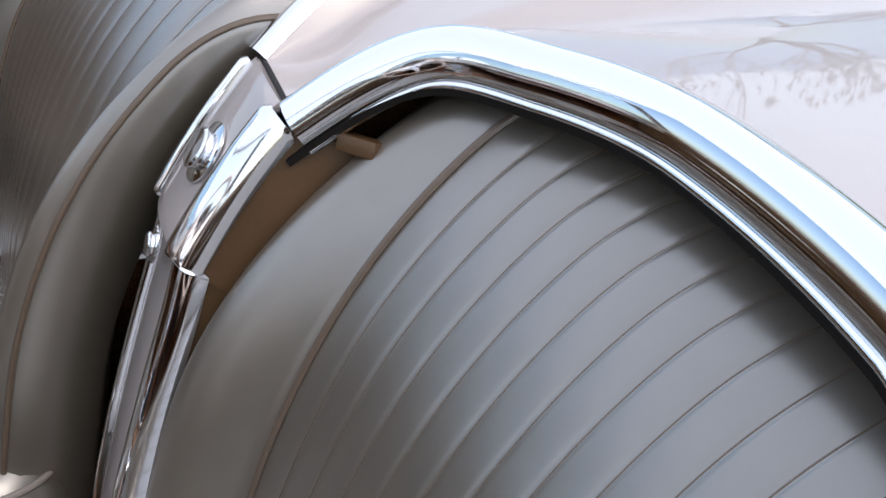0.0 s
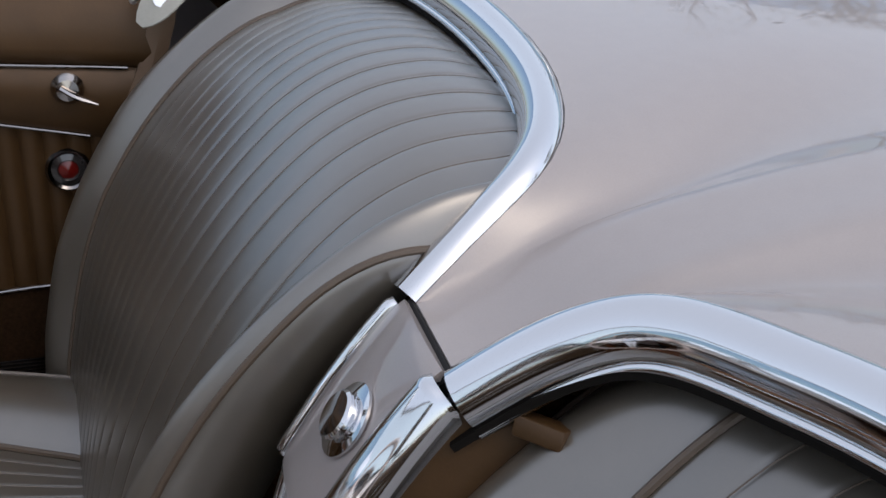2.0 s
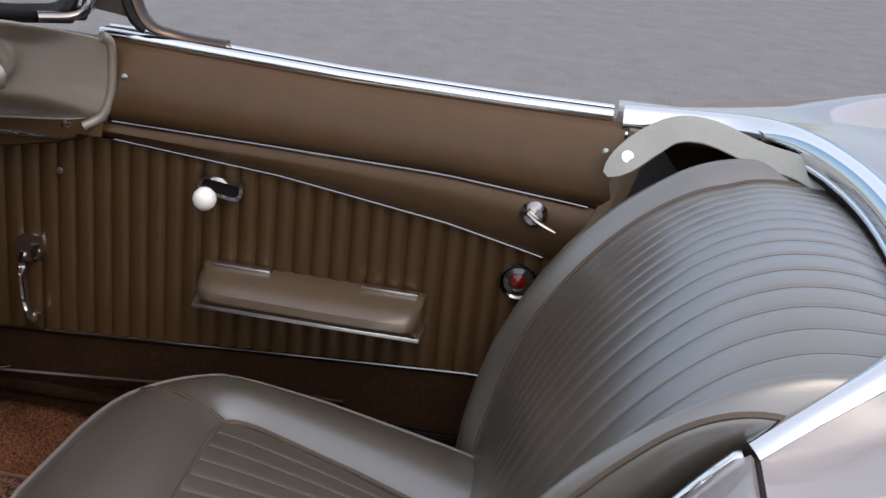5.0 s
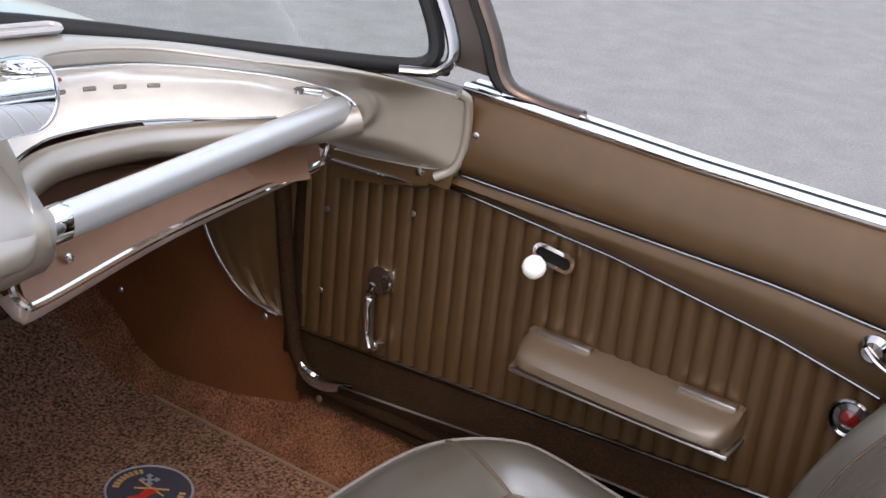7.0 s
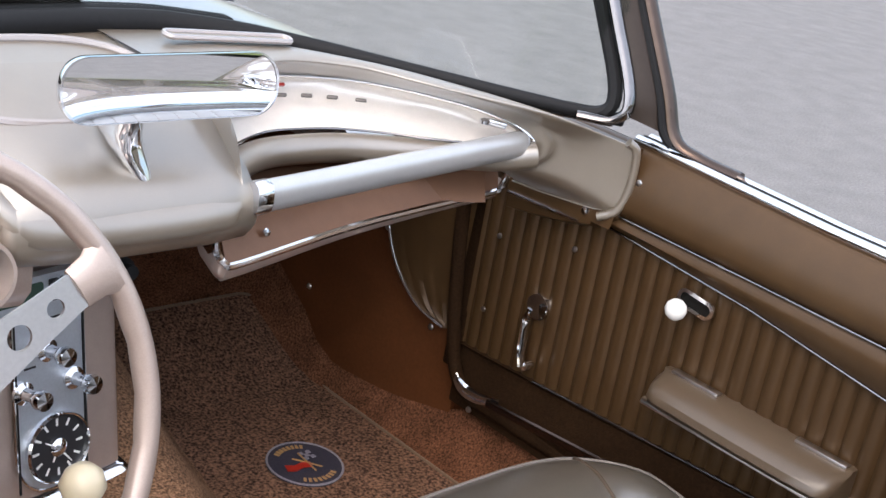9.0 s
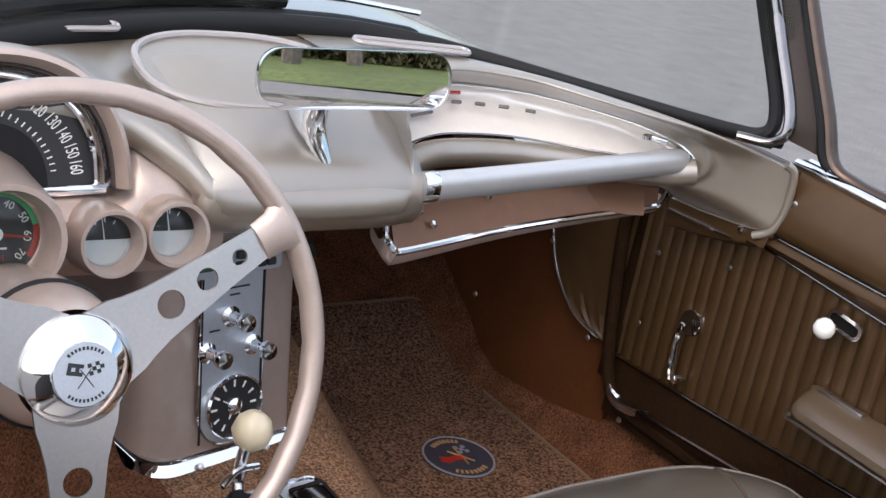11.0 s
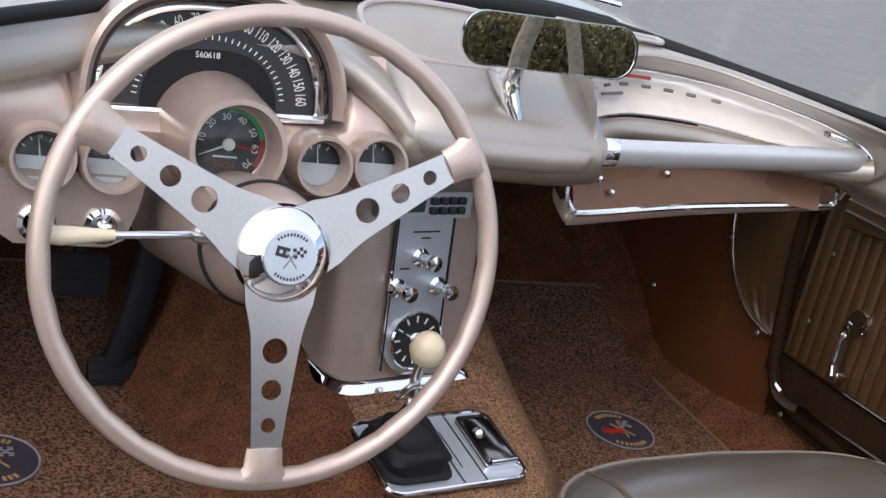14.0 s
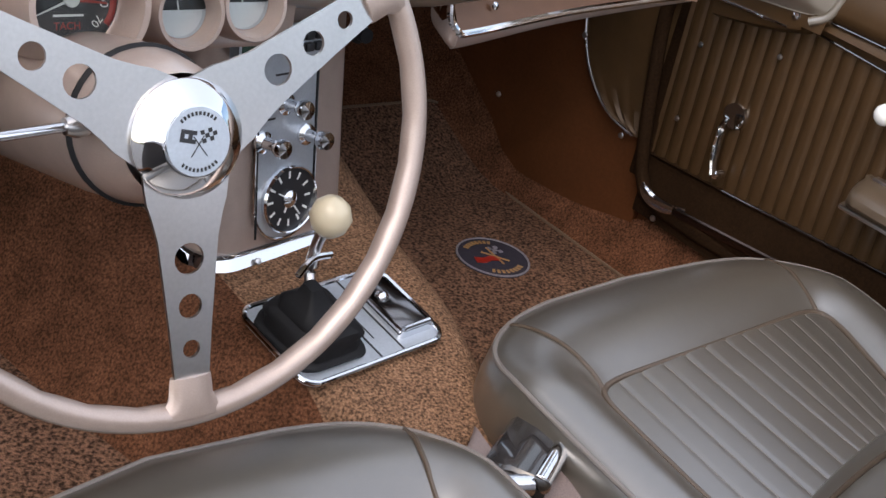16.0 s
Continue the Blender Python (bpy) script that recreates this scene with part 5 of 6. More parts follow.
for x, y, z in ((-0.496, 0.648, 0.752), (-0.431, 0.648, 0.754), (-0.224, 0.645, 0.769), (-0.160, 0.652, 0.772)):
    g, m = round_gauge((x, y, z), 0.0268, 0.026, "small_gauge", "small round gauge, black above and silver below")
    r = 0.0230
    part("silver_half", slab([(r * math.cos(a), r * math.sin(a)) for a in np.linspace(math.pi, 2 * math.pi, 20)], 0.0008, m=m @ pose(0, 0, 0.0016)), GAUGE_WHITE, g)
    for i in range(4):
        a = radians(150 - 30 * i)
        part("mark", slab([(-0.0006, -0.002), (0.0006, -0.002), (0.0006, 0.002), (-0.0006, 0.002)], 0.0003, m=m @ Matrix.Translation((0.018 * math.cos(a), 0.018 * math.sin(a), 0.0016)) @ Matrix.Rotation(a - math.pi / 2, 4, "Z")), PRINT, g)
    part("needle", slab([(-0.0006, 0), (0.0006, 0), (0.0003, 0.02), (-0.0003, 0.02)], 0.0004, m=m @ Matrix.Rotation(radians(8), 4, "Z") @ pose(0, 0, 0.002)), PRINT, g)
# painted fascia behind the gauges and the switch panel below
fas = [[Vector((x, y, z)) for y, z in ((0.735, 0.80 + 0.065 * k), (0.70, 0.798 + 0.037 * k), (0.672, 0.794 + 0.021 * k), (0.657, 0.782 + 0.008 * k), (0.657, 0.742), (0.672, 0.722), (0.74, 0.716))] for x, k in [(x, smooth(0.125, 0.15, abs(x + 0.332))) for x in np.linspace(-0.60, -0.10, 44)]]
part("fascia", rings(fas, False, cap=False), INNER_PAINT, cluster)
sw = [(-0.078, 0.035), (-0.072, 0.0), (-0.060, -0.028), (-0.045, -0.038), (0.042, -0.038), (0.058, -0.030), (0.068, 0.0), (0.074, 0.035)]
WM2 = basis((-0.468, 0.650, 0.704), (1, 0, 0), (0, 0.12, 1))
switch = part("switch_panel", slab(sw, 0.012, m=WM2), INNER_PAINT, cluster)
for x in (-0.026, 0.036):
    part("switch_knob", lathe([(0, 0), (0.017, 0), (0.018, 0.004), (0.013, 0.006), (0.012, 0.002), (0.006, 0.003), (0.006, 0.018), (0.009, 0.021), (0.0095, 0.028), (0.007, 0.031), (0, 0.031)], 28, WM2 @ pose(x, -0.016, 0.012)), CHROME, switch)
# dash lettering bars and ornament in the recess
orn = thing("dash_ornament", "thin raised badge bars on the painted recess panel", "badge", pose(0.25, 0.76, 0.86))
for q, row, w, mt in [(0.10 + 0.062 * i, 0.44, 0.013, BADGE) for i in range(7)] + [(0.235, 0.24, 0.052, RED), (0.195, 0.63, 0.040, BADGE)]:
    i = q * (len(up_line) - 1)
    a, b = (l[int(i)].lerp(l[int(i) + 1], i - int(i)) for l in (up_line, low_pts))
    a2, b2 = (l[int(i) + 2] for l in (up_line, low_pts))
    at = a.lerp(b, row) + Vector((0, 0.010 * math.sin(math.pi * row) - 0.002, 0.004 * math.sin(math.pi * row)))
    part("raised_bar", box(0, 0, 0, w, 0.004, 0.004, 0.001), mt, orn, m=basis(at, a2.lerp(b2, row) - a.lerp(b, row), a - b))
# speaker ring on the dash top
speaker = thing("dash_speaker", "oval speaker cover with pale rim on the dash top", "speaker", pose(-0.02, 0.8, 0.9))
pm = basis((-0.030, 0.788, 0.884), (1, 0, 0.0), (0, 1, 0.27))
ring = [pm @ Vector((0.118 * math.copysign(abs(math.cos(a)) ** 0.8, math.cos(a)), 0.072 * math.copysign(abs(math.sin(a)) ** 0.8, math.sin(a)), 0.004)) for a in np.linspace(0, 2 * math.pi, 48, endpoint=False)]
part("speaker_rim", tube(ring, 0.0045, 8, True), PAINT, speaker)
part("speaker_cover", slab([(0.116 * math.copysign(abs(math.cos(a)) ** 0.8, math.cos(a)), 0.070 * math.copysign(abs(math.sin(a)) ** 0.8, math.sin(a))) for a in np.linspace(0, 2 * math.pi, 48, endpoint=False)], 0.030, m=pm @ pose(0, 0, -0.027)), PAD_VINYL, speaker)

# ---- mirror ----
mirror = thing("rear_view_mirror", "chrome-cased rear-view mirror on a curved stalk", "mirror", pose(0, 0.66, 0.84))
fin = [((a + b) / 2, (b - a) / 2, w, z) for a, b, w, z in ((0.651, 0.655, 0.003, 0.830), (0.653, 0.664, 0.006, 0.840), (0.656, 0.680, 0.0085, 0.851), (0.659, 0.700, 0.010, 0.861), (0.661, 0.722, 0.0105, 0.872), (0.661, 0.738, 0.010, 0.884), (0.659, 0.735, 0.010, 0.894), (0.655, 0.715, 0.009, 0.905), (0.649, 0.69, 0.008, 0.918))]
part("stalk", rings([[Vector((0.004 - 1.1 * w - 0.5 * max(w - 0.006, 0) + 1.5 * w * math.cos(a), y + d * math.sin(a), z)) for a in np.linspace(0, 2 * math.pi, 20, endpoint=False)] for y, d, w, z in fin]), CHROME, mirror, "swept chrome fin that carries the mirror")
MM = basis((0.0085, 0.640, 0.925), (0.99, -0.137, 0.052), (-0.05, 0.124, 0.987))
mo = rounded(0.203, 0.058, 0.025, 8)
case = [[MM @ Vector((x * k, y * k, z)) for x, y in mo] for k, z in ((0.55, -0.026), (0.85, -0.020), (0.98, -0.010), (1.0, -0.002), (0.99, 0.0015), (0.965, 0.0015), (0.962, -0.0005))]
part("mirror_case", rings(case), CHROME, mirror)
part("mirror_glass", slab([(x * 0.963, y * 0.955) for x, y in mo], 0.0012, m=MM @ pose(0, 0, -0.0008)), MIRROR, mirror, "mirror glass")

# ---- shifter ----
shifter = thing("gear_shifter", "floor shifter with ivory ball, rubber boot and chrome plate", "gear lever", pose(0, 0.6, 0.44))
PM = basis((-0.0265, 0.590, 0.447), (1, 0, 0.0), (0, 1, 0.16))
part("shift_plate", placed(slab(rounded(0.185, 0.118, 0.018), 0.005), PM @ pose(0, 0, 0, 0, 0, 7)), ALLOY, shifter, "brushed plate with chrome edge")
PM = PM @ pose(0, 0, 0, 0, 0, 7)
part("plate_edge", tube([PM @ Vector((x, y, 0.005)) for x, y in rounded(0.185, 0.118, 0.018)], 0.003, 8, True), CHROME, shifter)
for x in (0.004, 0.034):
    part("plate_line", slab([(x, -0.057), (x + 0.002, -0.057), (x + 0.002, 0.057), (x, 0.057)], 0.0006, m=PM @ pose(0, 0, 0.005)), FACE, shifter)
part("pattern_bar", slab([(0.014, -0.03), (0.0155, -0.03), (0.0155, 0.03), (0.014, 0.03)], 0.0005, m=PM @ pose(0, 0, 0.005)), FACE, shifter)
boot = []
for k, z, dx, dyy in ((1.0, 0.005, 0, 0), (1.0, 0.010, 0, 0), (0.93, 0.013, 0, 0), (0.88, 0.013, 0, 0), (0.87, 0.020, 0, 0.001), (0.90, 0.025, 0, 0.001), (0.82, 0.031, 0, 0.002), (0.66, 0.034, -0.001, 0.003), (0.62, 0.040, -0.002, 0.004), (0.50, 0.047, -0.004, 0.005), (0.30, 0.053, -0.006, 0.006), (0.17, 0.066, -0.008, 0.008)):
    boot.append([PM @ Vector((-0.046 + x * k * (1 + 0.04 * math.sin(7 * y / 0.046 + z * 300)) + dx, y * k * (1 + 0.04 * math.cos(6 * x / 0.044 + z * 250)) + dyy, z)) for x, y in rounded(0.088, 0.094, 0.02)])
part("boot", rings(boot), RUBBER, shifter, "soft black rubber boot")
ash = part("ashtray", placed(slab(rounded(0.048, 0.086, 0.006), 0.009, [rounded(0.040, 0.076, 0.004)]), PM @ pose(0.064, 0, 0.005)), CHROME, shifter, "chrome-framed ashtray")
part("tray_lid", box(0, 0, 0, 0.040, 0.076, 0.008, 0.003), DARK_CHROME, ash, "dark polished lid", m=PM @ pose(0.064, 0, 0.010))
part("tray_tongue", lathe([(0, 0.0), (0.008, 0.0), (0.007, 0.003), (0.003, 0.006), (0, 0.0065)], 20, PM @ pose(0.058, 0.012, 0.014)), CHROME, ash)
part("tray_rim", tube([PM @ Vector((x, -0.039, 0.015)) for x in (0.046, 0.064, 0.082)], 0.003, 8), CHROME, ash)
lv = curve([PM @ Vector((-0.052, 0.008, 0.05)), (-0.074, 0.600, 0.52), (-0.082, 0.585, 0.56), (-0.087, 0.569, 0.586)], 14)
part("lever", tube(lv, 0.006, 10), STEEL, shifter)
part("reverse_tee", tube(curve([(-0.105, 0.576, 0.530), (-0.085, 0.585, 0.540), (-0.06, 0.590, 0.538)], 8), 0.0035, 8), CHROME, shifter)
part("shift_ball", lathe([(0, -0.0205), (0.009, -0.0185), (0.0165, -0.012), (0.0205, 0), (0.0165, 0.012), (0.009, 0.0185), (0, 0.0205)], 32, pose(-0.087, 0.567, 0.596)), IVORY, shifter, "ivory ball knob")

# ---- floor mats ----
def floor_mat(xc, ex, ey, label):
    mat_ = thing("floor_mat", label, "floor mat", pose(xc, 0.75, 0.30), group="floor mats")
    def mat_z(y):
        return 0.311 + interp(y, [0.98, 1.04, 1.10, 1.20, 1.25], [0.0, 0.004, 0.028, 0.079, 0.11])

    near, far = -0.30, 0.405
    half = 0.196
    part("carpet", rings([[Vector((xc + half * u * min(1, 0.90 + 0.1 * smooth(near, near + 0.05, y)), 0.79 + y, mat_z(0.79 + y) + dz)) for u, dz in [(q / 6, 0.0) for q in range(-6, 7)] + [(1, -0.014), (-1, -0.014)]] for y in np.linspace(near, far, 26)]), MAT, mat_)
    ring_ = []
    outline_ = [(x, y + 0.79 + (near + far) / 2) for x, y in rounded(2 * half, far - near, 0.035)]
    for (xa, ya), (xb, yb) in zip(outline_, outline_[1:] + outline_[:1]):
        steps = max(1, round(math.hypot(xb - xa, yb - ya) / 0.03))
        ring_ += [(xc + xa + (xb - xa) * k / steps, ya + (yb - ya) * k / steps) for k in range(steps)]
    part("binding", tube([(x, y, mat_z(y) + 0.001) for x, y in ring_], 0.0024, 8, True), BINDING, mat_)
    em = part("emblem", slab([(0.054 * math.cos(a), 0.054 * math.sin(a)) for a in np.linspace(0, 2 * math.pi, 40, endpoint=False)], 0.003, m=pose(ex, ey, 0.3105)), BLUE, mat_, "round embroidered emblem")
    c = pose(ex, ey, 0.3135)
    part("emblem_ring", tube([c @ Vector((0.0525 * math.cos(a), 0.053 * math.sin(a), 0)) for a in np.linspace(0, 2 * math.pi, 40, endpoint=False)], 0.0016, 6, True), SILVER_THREAD, em)
    part("red_flag", slab([(-0.034, -0.006), (-0.022, -0.011), (-0.008, -0.008), (0.004, -0.012), (0.008, -0.001), (-0.004, 0.003), (-0.018, 0.001), (-0.030, 0.007)], 0.0015, m=c), RED, em)
    part("flag_staff", join(tube([c @ Vector((0.006, 0.024, 0.001)), c @ Vector((0.002, -0.022, 0.001))], 0.0012, 6), tube([c @ Vector((-0.010, 0.016, 0.001)), c @ Vector((0.016, -0.018, 0.001))], 0.0012, 6)), GOLD_THREAD, em)
    checks = [slab([(0.006 + 0.006 * i, 0.006 + 0.006 * j), (0.012 + 0.006 * i, 0.006 + 0.006 * j), (0.012 + 0.006 * i, 0.012 + 0.006 * j), (0.006 + 0.006 * i, 0.012 + 0.006 * j)], 0.0015, m=c) for i in range(3) for j in range(3) if (i + j) % 2 == 0]
    part("pale_flag", join(*checks), SILVER_THREAD, em)
    for k in range(16):
        a = radians(60 + 9 * (k % 8) if k < 8 else 232 + 10 * (k % 8))
        part("letter_bar", slab([(-0.002, -0.004), (0.002, -0.004), (0.002, 0.004), (-0.002, 0.004)], 0.001, m=c @ Matrix.Rotation(a - math.pi / 2, 4, "Z") @ pose(0, 0.041, 0)), GOLD_THREAD, em)


floor_mat(0.392, 0.425, 0.839, "dark brown speckled floor mat with round emblem")
floor_mat(-0.41, -0.482, 0.802, "dark brown speckled floor mat under the pedals")

# ---- seat belt buckle between the seats ----
belt = thing("seat_belt", "chrome seat belt buckle on beige webbing beside the tunnel", "seat belt", pose(0.08, 0.37, 0.42))



def buckle_half(p, q, depth, high, name, label=""):
    """A buckle block whose rounded bright front edge runs from p to q."""
    p, q = Vector(p), Vector(q)
    along = (q - p).normalized()
    m = basis((p + q) / 2, along, Vector((-along.y, along.x, -0.12)))
    w = (q - p).length / 2
    prof = [(0.0, -high), (-0.002, -high * 0.4), (0.002, -0.004), (0.012, 0.001), (depth * 0.5, 0.003), (depth * 0.9, 0.0), (depth, -0.006), (depth, -high)]
    body = part(name, rings([[m @ Vector((x, y, z - o)) for y, z in prof] for x, o in ((-w, 0.003), (-w + 0.003, 0.0), (w - 0.003, 0.0), (w, 0.003))]), BUCKLE, belt, label)
    roll = [(0.010 * math.cos(c), 0.010 * math.sin(c)) for c in np.linspace(radians(60), radians(250), 12)]
    part("buckle_edge", rings([[m @ Vector((x, 0.004 + y * k, -0.005 + z * k)) for y, z in roll + [(0.004, 0.0)]] for x, k in ((-w - 0.002, 0.7), (-w, 1.0), (w, 1.0), (w + 0.002, 0.7))]), CHROME, body, "rounded chrome front edge")
    part("buckle_lip", tube([m @ Vector((x, -0.001, -high)) for x in (-w, 0, w)], 0.0018, 6), CHROME, body)
    return body


buckle_half((-0.016, 0.296, 0.470), (0.061, 0.340, 0.472), 0.060, 0.024, "buckle", "dark buckle with a bright front edge")
buckle_half((-0.050, 0.315, 0.464), (-0.020, 0.304, 0.464), 0.048, 0.022, "buckle_tongue", "small dark buckle tongue")
for stations in (
    [((0.018, 0.324, 0.452), (0.034, 0.019, 0.002)), ((0.024, 0.295, 0.447), (0.034, 0.015, 0.006)), ((0.026, 0.255, 0.434), (0.028, 0.010, 0.014)), ((0.024, 0.205, 0.416), (0.021, 0.006, 0.020)), ((0.018, 0.12, 0.385), (0.014, 0.002, 0.024))],
    [((-0.036, 0.335, 0.446), (0.020, -0.006, 0.0)), ((-0.030, 0.372, 0.446), (0.022, 0.004, 0.002)), ((-0.012, 0.396, 0.436), (0.018, 0.014, 0.004)), ((0.012, 0.408, 0.410), (0.012, 0.016, 0.002))],
):
    mids, sides = curve([s[0] for s in stations], 20), curve([s[1] for s in stations], 20)
    part("webbing", rings([[c + w * e + Vector((0, 0, 0.002 * (1 - e * e) + h)) for e, h in ((-1, 0.001), (-0.5, 0.001), (0, 0.001), (0.5, 0.001), (1, 0.001), (1, -0.001), (0, -0.001), (-1, -0.001))] for c, w in zip(mids, sides)]), WEB, belt)

# ---- top strap by the passenger door ----
strap = thing("top_strap", "grey vinyl strap with a snap hanging over the cockpit rail", "strap", pose(0.6, 0, 0.8))
sp = curve([(0.455, -0.205, 0.812), (0.50, -0.182, 0.826), (0.535, -0.152, 0.836), (0.565, -0.11, 0.838), (0.592, -0.066, 0.846), (0.600, -0.032, 0.843), (0.598, -0.006, 0.826), (0.590, 0.014, 0.808), (0.586, 0.032, 0.790)], 30)
ws = [0.5, 0.6, 0.7, 0.75] + [0.8] * 10 + [0.82, 0.84, 0.86, 0.88, 0.9, 0.92, 0.94, 0.97, 1.0, 1.0, 1.0, 0.98, 0.95, 0.88, 0.76, 0.58, 0.25]
loops = []
for i, p in enumerate(sp):
    t = (sp[min(i + 1, 30)] - sp[max(i - 1, 0)]).normalized()
    side = t.cross(Vector((-0.75, 0.15, 0.65))).normalized()
    nn = side.cross(t)
    w = 0.017 * ws[i]
    loops.append([p + side * a * w + nn * b for a, b in ((-1, 0), (-0.95, 0.0012), (0, 0.002), (0.95, 0.0012), (1, 0), (0.95, -0.0012), (0, -0.002), (-0.95, -0.0012))])
part("band", rings(loops), STRAP, strap)
part("snap", lathe([(0, 0), (0.0062, 0), (0.0055, 0.002), (0, 0.003)], 16, basis(sp[26] + Vector((-0.0025, 0, 0.002)), (0, 1, 0), (0.4, 0, 1))), CHROME, strap)

# ---- chrome latch on the rear deck ----
latch = thing("deck_latch", "chrome lever latch on an oval base on the rear deck", "latch", pose(0.45, -0.37, 0.86))
LM = basis((0.455, -0.370, deck_z(0.455, -0.370) + 0.001), (0, -1, (deck_z(0.455, -0.42) - deck_z(0.455, -0.33)) / 0.09), (1, 0, 0))
if (LM.to_3x3() @ Vector((0, 0, 1))).z < 0:
    LM = LM @ pose(0, 0, 0, 180)
part("latch_base", rings([[LM @ Vector((0.060 * k * math.copysign(abs(math.cos(a)) ** 0.8, math.cos(a)), 0.015 * k * math.sin(a), z)) for a in np.linspace(0, 2 * math.pi, 28, endpoint=False)] for k, z in ((1.0, 0.0), (1.0, 0.003), (0.94, 0.005), (0.80, 0.0055), (0.76, 0.004), (0.5, 0.0045))]), CHROME, latch)
part("latch_post", tube(curve([LM @ Vector(p) for p in ((-0.018, 0, 0.003), (0.0, 0, 0.007), (0.022, 0, 0.011), (0.036, 0, 0.006))], 12), 0.0075, 10, ry=0.006), CHROME, latch)
part("latch_lever", rings([[LM @ Vector((x, w * c, z + h * d)) for c, d in circle(1.0, 14)] for x, z, w, h in ((-0.074, 0.016, 0.004, 0.0012), (-0.070, 0.0165, 0.0085, 0.0022), (-0.04, 0.018, 0.0095, 0.0032), (-0.005, 0.018, 0.0090, 0.0044), (0.025, 0.0165, 0.0075, 0.0050), (0.045, 0.0145, 0.006, 0.0035), (0.052, 0.0135, 0.003, 0.0015))]), CHROME, latch)

# ---- defroster slots on the dash top ----
for s in (-1, 1):
    slot = thing("defroster_slot", "pale-rimmed defroster slot on the dash top", "vent", pose(s * 0.22, 0.858, 0.905), group="defroster slots")
    dm = basis((s * 0.22, 0.858, 0.9045), (1, -s * 0.10, -0.02 * s), (0, 1, 0.1))
    part("rim", tube([dm @ Vector((x, y, 0.002)) for x, y in rounded(0.155, 0.018, 0.0088)], 0.0032, 6, True), PAINT, slot)
    part("opening", slab(rounded(0.150, 0.013, 0.006), 0.002, m=dm), PAD_VINYL, slot)

# ---- windscreen ----
screen = thing("windscreen", "wrap-round windscreen in a chrome frame with black seal", "windscreen", pose(0, 0.95, 0.93))
wb = [Vector((x, cowl_y(x) + 0.022, cowl_z(x) + 0.004)) for x in np.linspace(-0.615, 0.615, 50)]
part("lower_seal", tube(wb, 0.008, 10, scales=[1.0 + 0.8 * smooth(0.45, 0.2, abs(p.x)) for p in wb]), RUBBER, screen)
part("lower_frame", tube([p + Vector((0, 0.014, -0.006)) for p in wb], 0.007, 10), DARK_CHROME, screen)
gl = [[p + Vector((0, 0.006, 0.008)), p + Vector((0, 0.05 - 0.05 * (1 - abs(p.x)), 0.14)), p + Vector((0, 0.10 - 0.16 * (1 - abs(p.x)), 0.28))] for p in wb]
pane = part("glass", rings(gl, False, cap=False), GLASS, screen)
pane.visible_shadow = False
part("header", tube([q[2] + Vector((0, 0, 0.008)) for q in gl], 0.012, 10), CHROME, screen)
for s in (-1, 1):
    post = curve([(s * 0.560, 0.630, 0.876), (s * 0.590, 0.595, 0.880), (s * 0.602, 0.592, 0.91), (s * 0.600, 0.640, 1.00), (s * 0.585, 0.72, 1.16)], 20)
    part("post_gasket", tube([p + Vector((-s * 0.004, 0.020, 0.002)) for p in post], 0.009, 8, up=(1, 0, 0)), RUBBER, screen)
    # chrome post, darkened in colour for what it would reflect
    part("post", tube(post, 0.006, 12, ry=0.010, up=(1, 0, 0)), DARK_CHROME, screen, "polished chrome upright frame post, dark reflections put into its colour")
    post = curve([(s * 0.668, 0.46, 0.850), (s * 0.663, 0.515, 0.854), (s * 0.652, 0.548, 0.868), (s * 0.648, 0.572, 0.92), (s * 0.642, 0.622, 1.01), (s * 0.63, 0.70, 1.16)], 24)
    part("outer_post", tube(post, 0.006, 12, ry=0.011, up=(1, 0, 0)), POST, screen, "dark bronze outer frame post")
    inner_ = curve([(s * 0.602, 0.592, 0.885), (s * 0.602, 0.594, 0.91), (s * 0.600, 0.640, 1.00), (s * 0.585, 0.72, 1.16)], 16)
    outer_ = curve([(s * 0.650, 0.552, 0.868), (s * 0.648, 0.572, 0.92), (s * 0.642, 0.622, 1.01), (s * 0.63, 0.70, 1.16)], 16)
    part("post_cover", rings([[a.lerp(b, q) + Vector((0, 0.008 - 0.010 * math.sin(math.pi * q), 0)) for q in (0, 0.25, 0.5, 0.75, 1)] for a, b in zip(inner_, outer_)], False, cap=False), PILLAR, screen, "dark metal cover of the windscreen pillar")
    part("post_seal", tube([p + Vector((-s * 0.010, 0.008, 0)) for p in post[8:]], 0.006, 8, up=(1, 0, 0)), RUBBER, screen)
well = [[Vector((x, cowl_y(x) + d, cowl_z(x) + h)) for d, h in ((0.012, 0.002), (0.020, 0.012), (0.032, 0.018), (0.050, 0.018), (0.058, 0.0))] for x in np.linspace(-0.42, 0.265, 30)]
part("cowl_gasket", rings(well, False, cap=False), RUBBER, screen, "black rubber strip along the cowl")
wiper = thing("wiper", "black wiper blade resting along the foot of the windscreen", "wiper", pose(-0.1, 1.0, 0.95))
part("blade", tube([(x, cowl_y(x) + 0.05, cowl_z(x) + 0.028) for x in np.linspace(-0.42, 0.10, 16)], 0.010, 8), RUBBER, wiper)
part("wiper_arm", tube([(x, cowl_y(x) + 0.06, cowl_z(x) + 0.035) for x in np.linspace(-0.10, 0.28, 10)], 0.004, 8), CHROME, wiper)

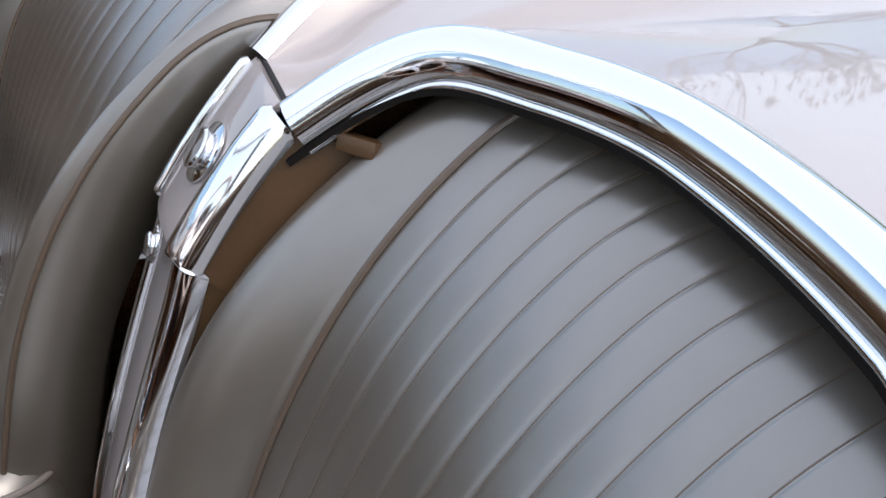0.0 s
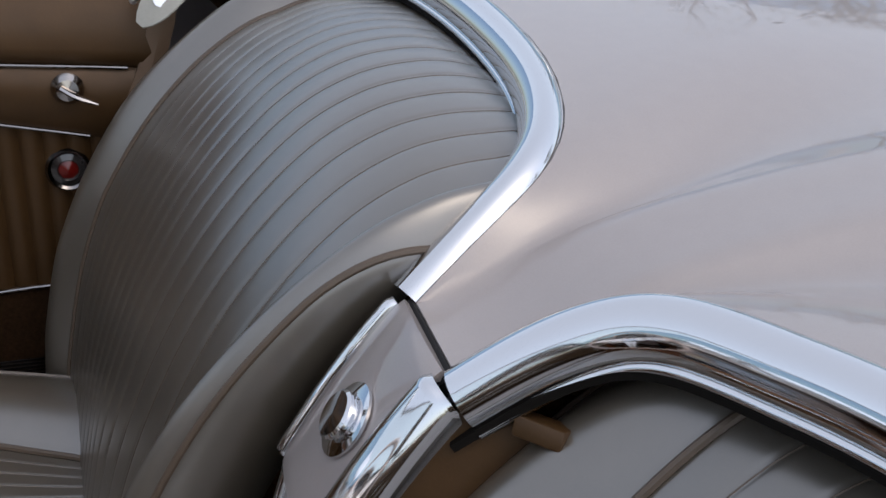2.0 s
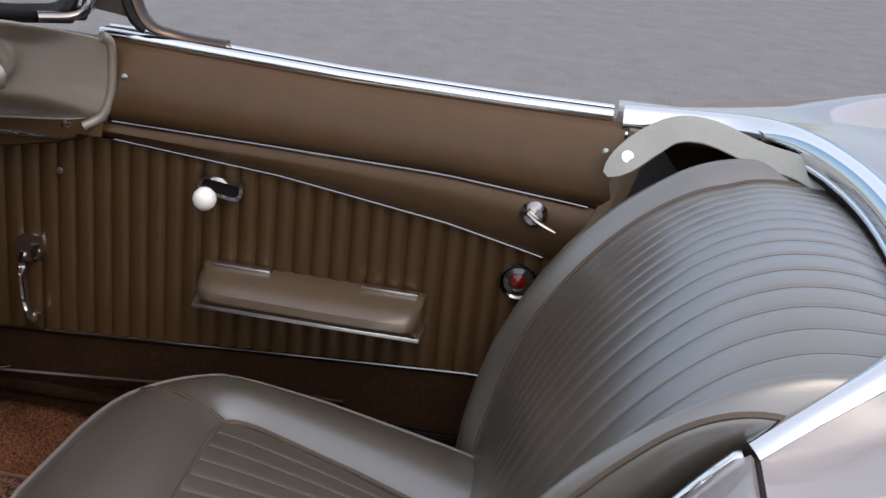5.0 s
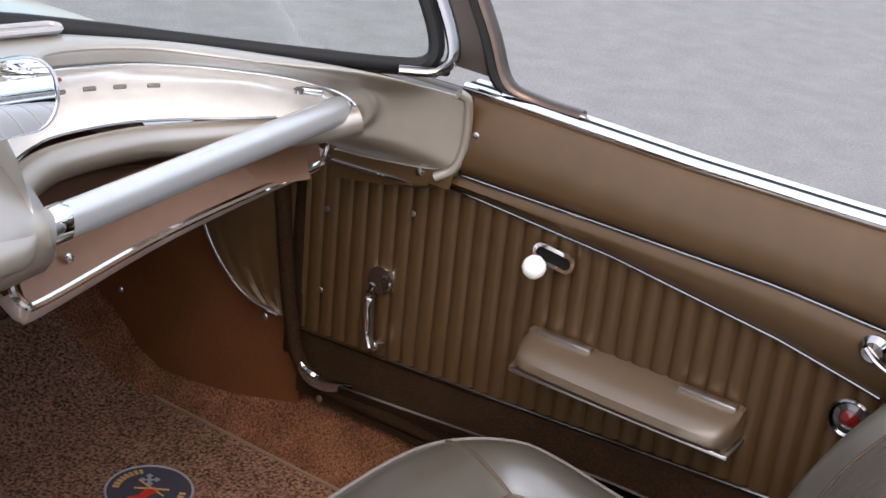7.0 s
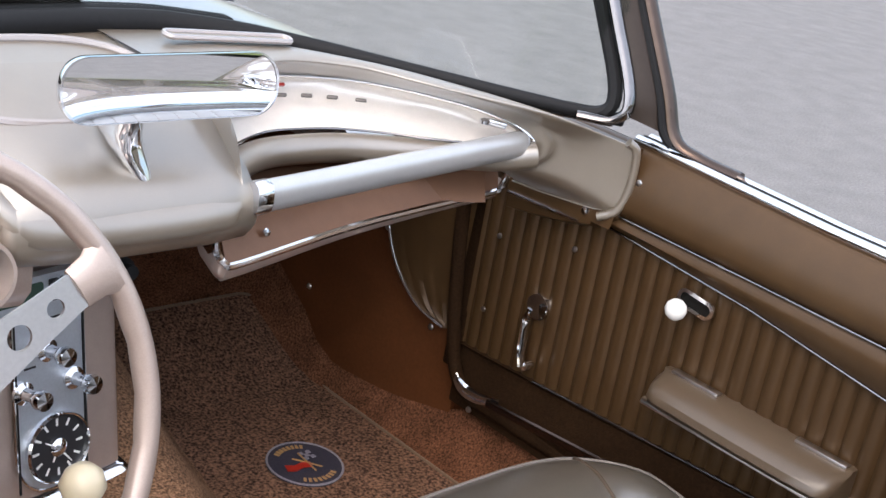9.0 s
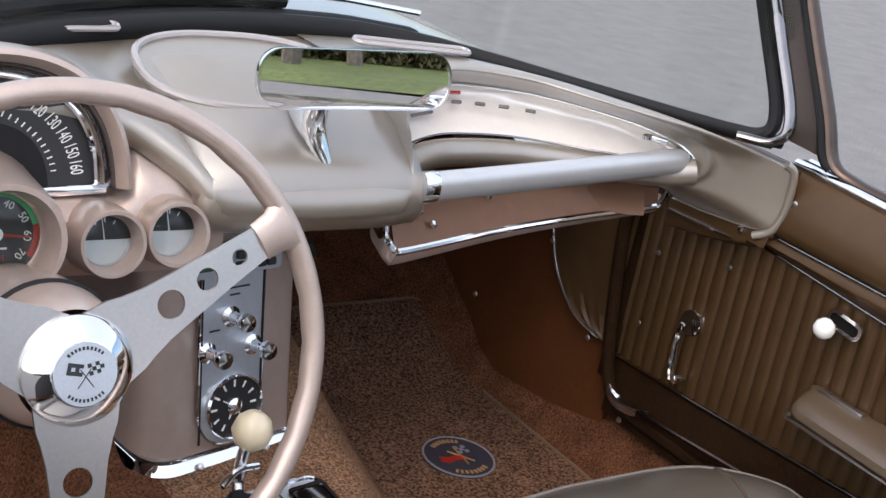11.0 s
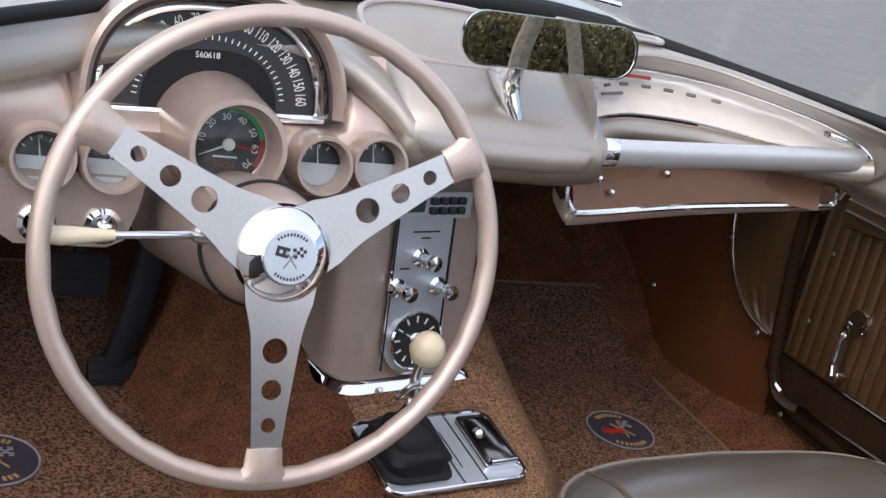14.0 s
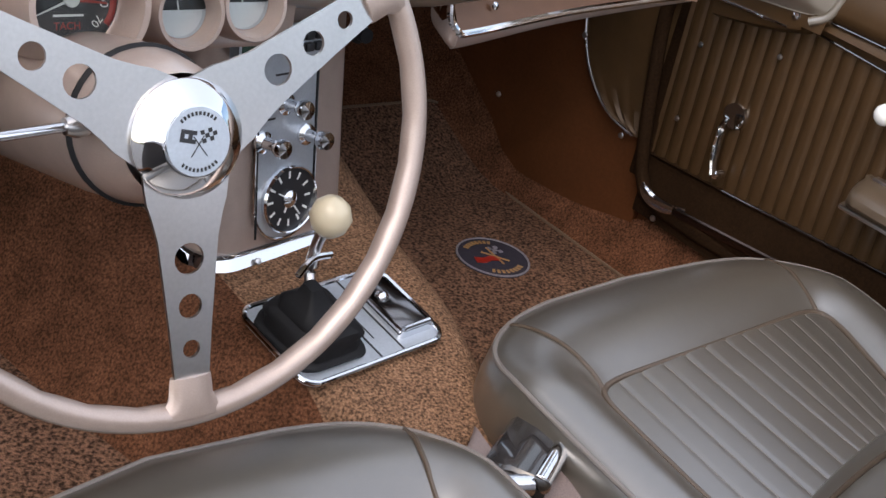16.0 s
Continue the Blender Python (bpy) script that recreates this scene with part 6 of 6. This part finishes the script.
# ---- bonnet and front wings ----
hood_c = [[Vector((x, max(cowl_y(x), 0.60) + 0.045 + (2.25 - max(cowl_y(x), 0.6)) * k / 12, cowl_z(x) + 0.004 + 0.015 * math.sin(math.pi * k / 12) - 0.22 * (k / 12) ** 2.2 - 0.35 * max(0, abs(x) - 0.30) ** 1.6 + 0.03 * math.exp(-((abs(x) - 0.68) / 0.1) ** 2) * smooth(0.2, 0.6, k / 12))) for k in range(13)] for x in np.linspace(-0.40, 0.40, 24)]
part("bonnet", rings(hood_c, False, cap=False), PAINT, car_body)
for s in (-1, 1):
    wing = [[Vector((s * x, y, z - 0.10 * ((y - 0.9) / 1.5) ** 2)) for x, z in ((0.40, 0.80), (0.48, 0.72), (0.60, 0.71), (0.72, 0.71), (0.82, 0.66), (0.87, 0.52), (0.88, 0.25))] for y in np.linspace(0.86, 2.4, 12)]
    part("front_wing", rings(wing, False, cap=False), PAINT, car_body)

# ---- street behind the car: lawn, hedge, trees ----
lawn = part("lawn", rings([[Vector((x, -10.8 + 0.35 * min(max(x - 3.5, -6), 6), 0.53)), Vector((x, -11.6 + 0.3 * min(max(x - 3.5, -6), 6), 0.62)), Vector((x, -15, 0.74)), Vector((x, -24, 0.76))] for x in np.linspace(-60, 60, 81)], False, cap=False), GRASS)
tagged(lawn, "strip of green lawn beside the road", "grass", kind="structure")


def clump_mesh(rng, count, sx, sy, sz, size):
    v, f = [], []
    for _ in range(count):
        p = Vector((rng.uniform(-sx, sx), rng.uniform(-sy, sy), sz * rng.random() ** 0.8))
        q = Euler((rng.uniform(0, 6), rng.uniform(0, 6), rng.uniform(0, 6))).to_matrix()
        s_ = size * rng.uniform(0.6, 1.4)
        n = len(v)
        v += [p + q @ Vector(c) for c in ((-s_, 0, 0), (0, -s_ * 0.5, s_ * 0.15), (s_, 0, 0), (0, s_ * 0.5, s_ * 0.15))]
        f.append((n, n + 1, n + 2, n + 3))
    return v, f


rng = random.Random(4)
hedge = part("hedge", join(box(0, -16.6, 1.05, 52, 0.8, 0.74, 0.2), *[placed(clump_mesh(rng, 9000, 1.3, 1.0, 0.90 + 0.3 * rng.random(), 0.045), pose(-24 + 2.2 * i, -16.3 + rng.uniform(-0.3, 0.3), 0.72)) for i in range(22)]), LEAF)
tagged(hedge, "dense dark green hedge behind the lawn", "hedge", kind="stuff")
STUCCO = surface("peach_stucco", (0.50, 0.40, 0.32), 0.9, 0, 0.12, 30, 0.1, bump=0.002, fine=60)
ROOFING = surface("brown_roofing", (0.16, 0.12, 0.10), 0.85, 0, 0.2, 12, 0.2)
house = thing("house", "pale peach stucco bungalow behind the hedge", "house", pose(0, -27, 0.6))
part("wall", box(0, -27, 2.2, 34, 7, 3.2, 0.03), STUCCO, house)
part("roof", rings([[Vector((x, -27 + w * y, z)) for y, z in ((-4.2, 3.7), (-4.2, 3.85), (0, 3.85 + 1.7 * w), (4.2, 3.85), (4.2, 3.7))] for x, w in ((-17.8, 0.98), (-14, 1.0), (14, 1.0), (17.8, 0.98))]), ROOFING, house)


def tree(x, y, h, seed, base=0.62):
    r = random.Random(seed)
    t = thing("tree", "bare grey-barked street tree with a few leaves", "tree", pose(x, y, base), group="street trees")
    geo = []
    leaves = []

    def grow(p, d, length, rad, depth):
        pts = [p]
        for _ in range(5):
            d = (d + Vector((r.uniform(-0.22, 0.22), r.uniform(-0.22, 0.22), r.uniform(-0.05, 0.15)))).normalized()
            pts.append(pts[-1] + d * length / 5)
        geo.append(tube(pts, rad, 7, up=(1, 0.2, 0), scales=[1, 0.93, 0.86, 0.8, 0.73, 0.66]))
        if depth == 0:
            leaves.append(pts[-1])
            return
        for _ in range(3 if depth > 1 else 4):
            nd = (d + Vector((r.uniform(-0.9, 0.9), r.uniform(-0.9, 0.9), r.uniform(-0.1, 0.6)))).normalized()
            grow(pts[r.choice((3, 4, 5))], nd, length * r.uniform(0.6, 0.8), rad * 0.57, depth - 1)

    grow(Vector((x, y, base)), Vector((0, 0, 1)), h, 0.042 * h, 4)
    part("trunk", join(*geo), BARK, t)
    part("crown", join(*[placed(clump_mesh(r, 5, 0.3, 0.3, 0.3, 0.06), Matrix.Translation(p)) for p in leaves]), LEAF, t)


tree(-3.2, -13.5, 2.6, 2)
tree(3.25, -13.6, 3.2, 5)
tree(4.3, -14.3, 2.7, 7)
tree(13.4, -8.6, 2.45, 8, 0.4)
tree(-11, -13, 2.7, 9)
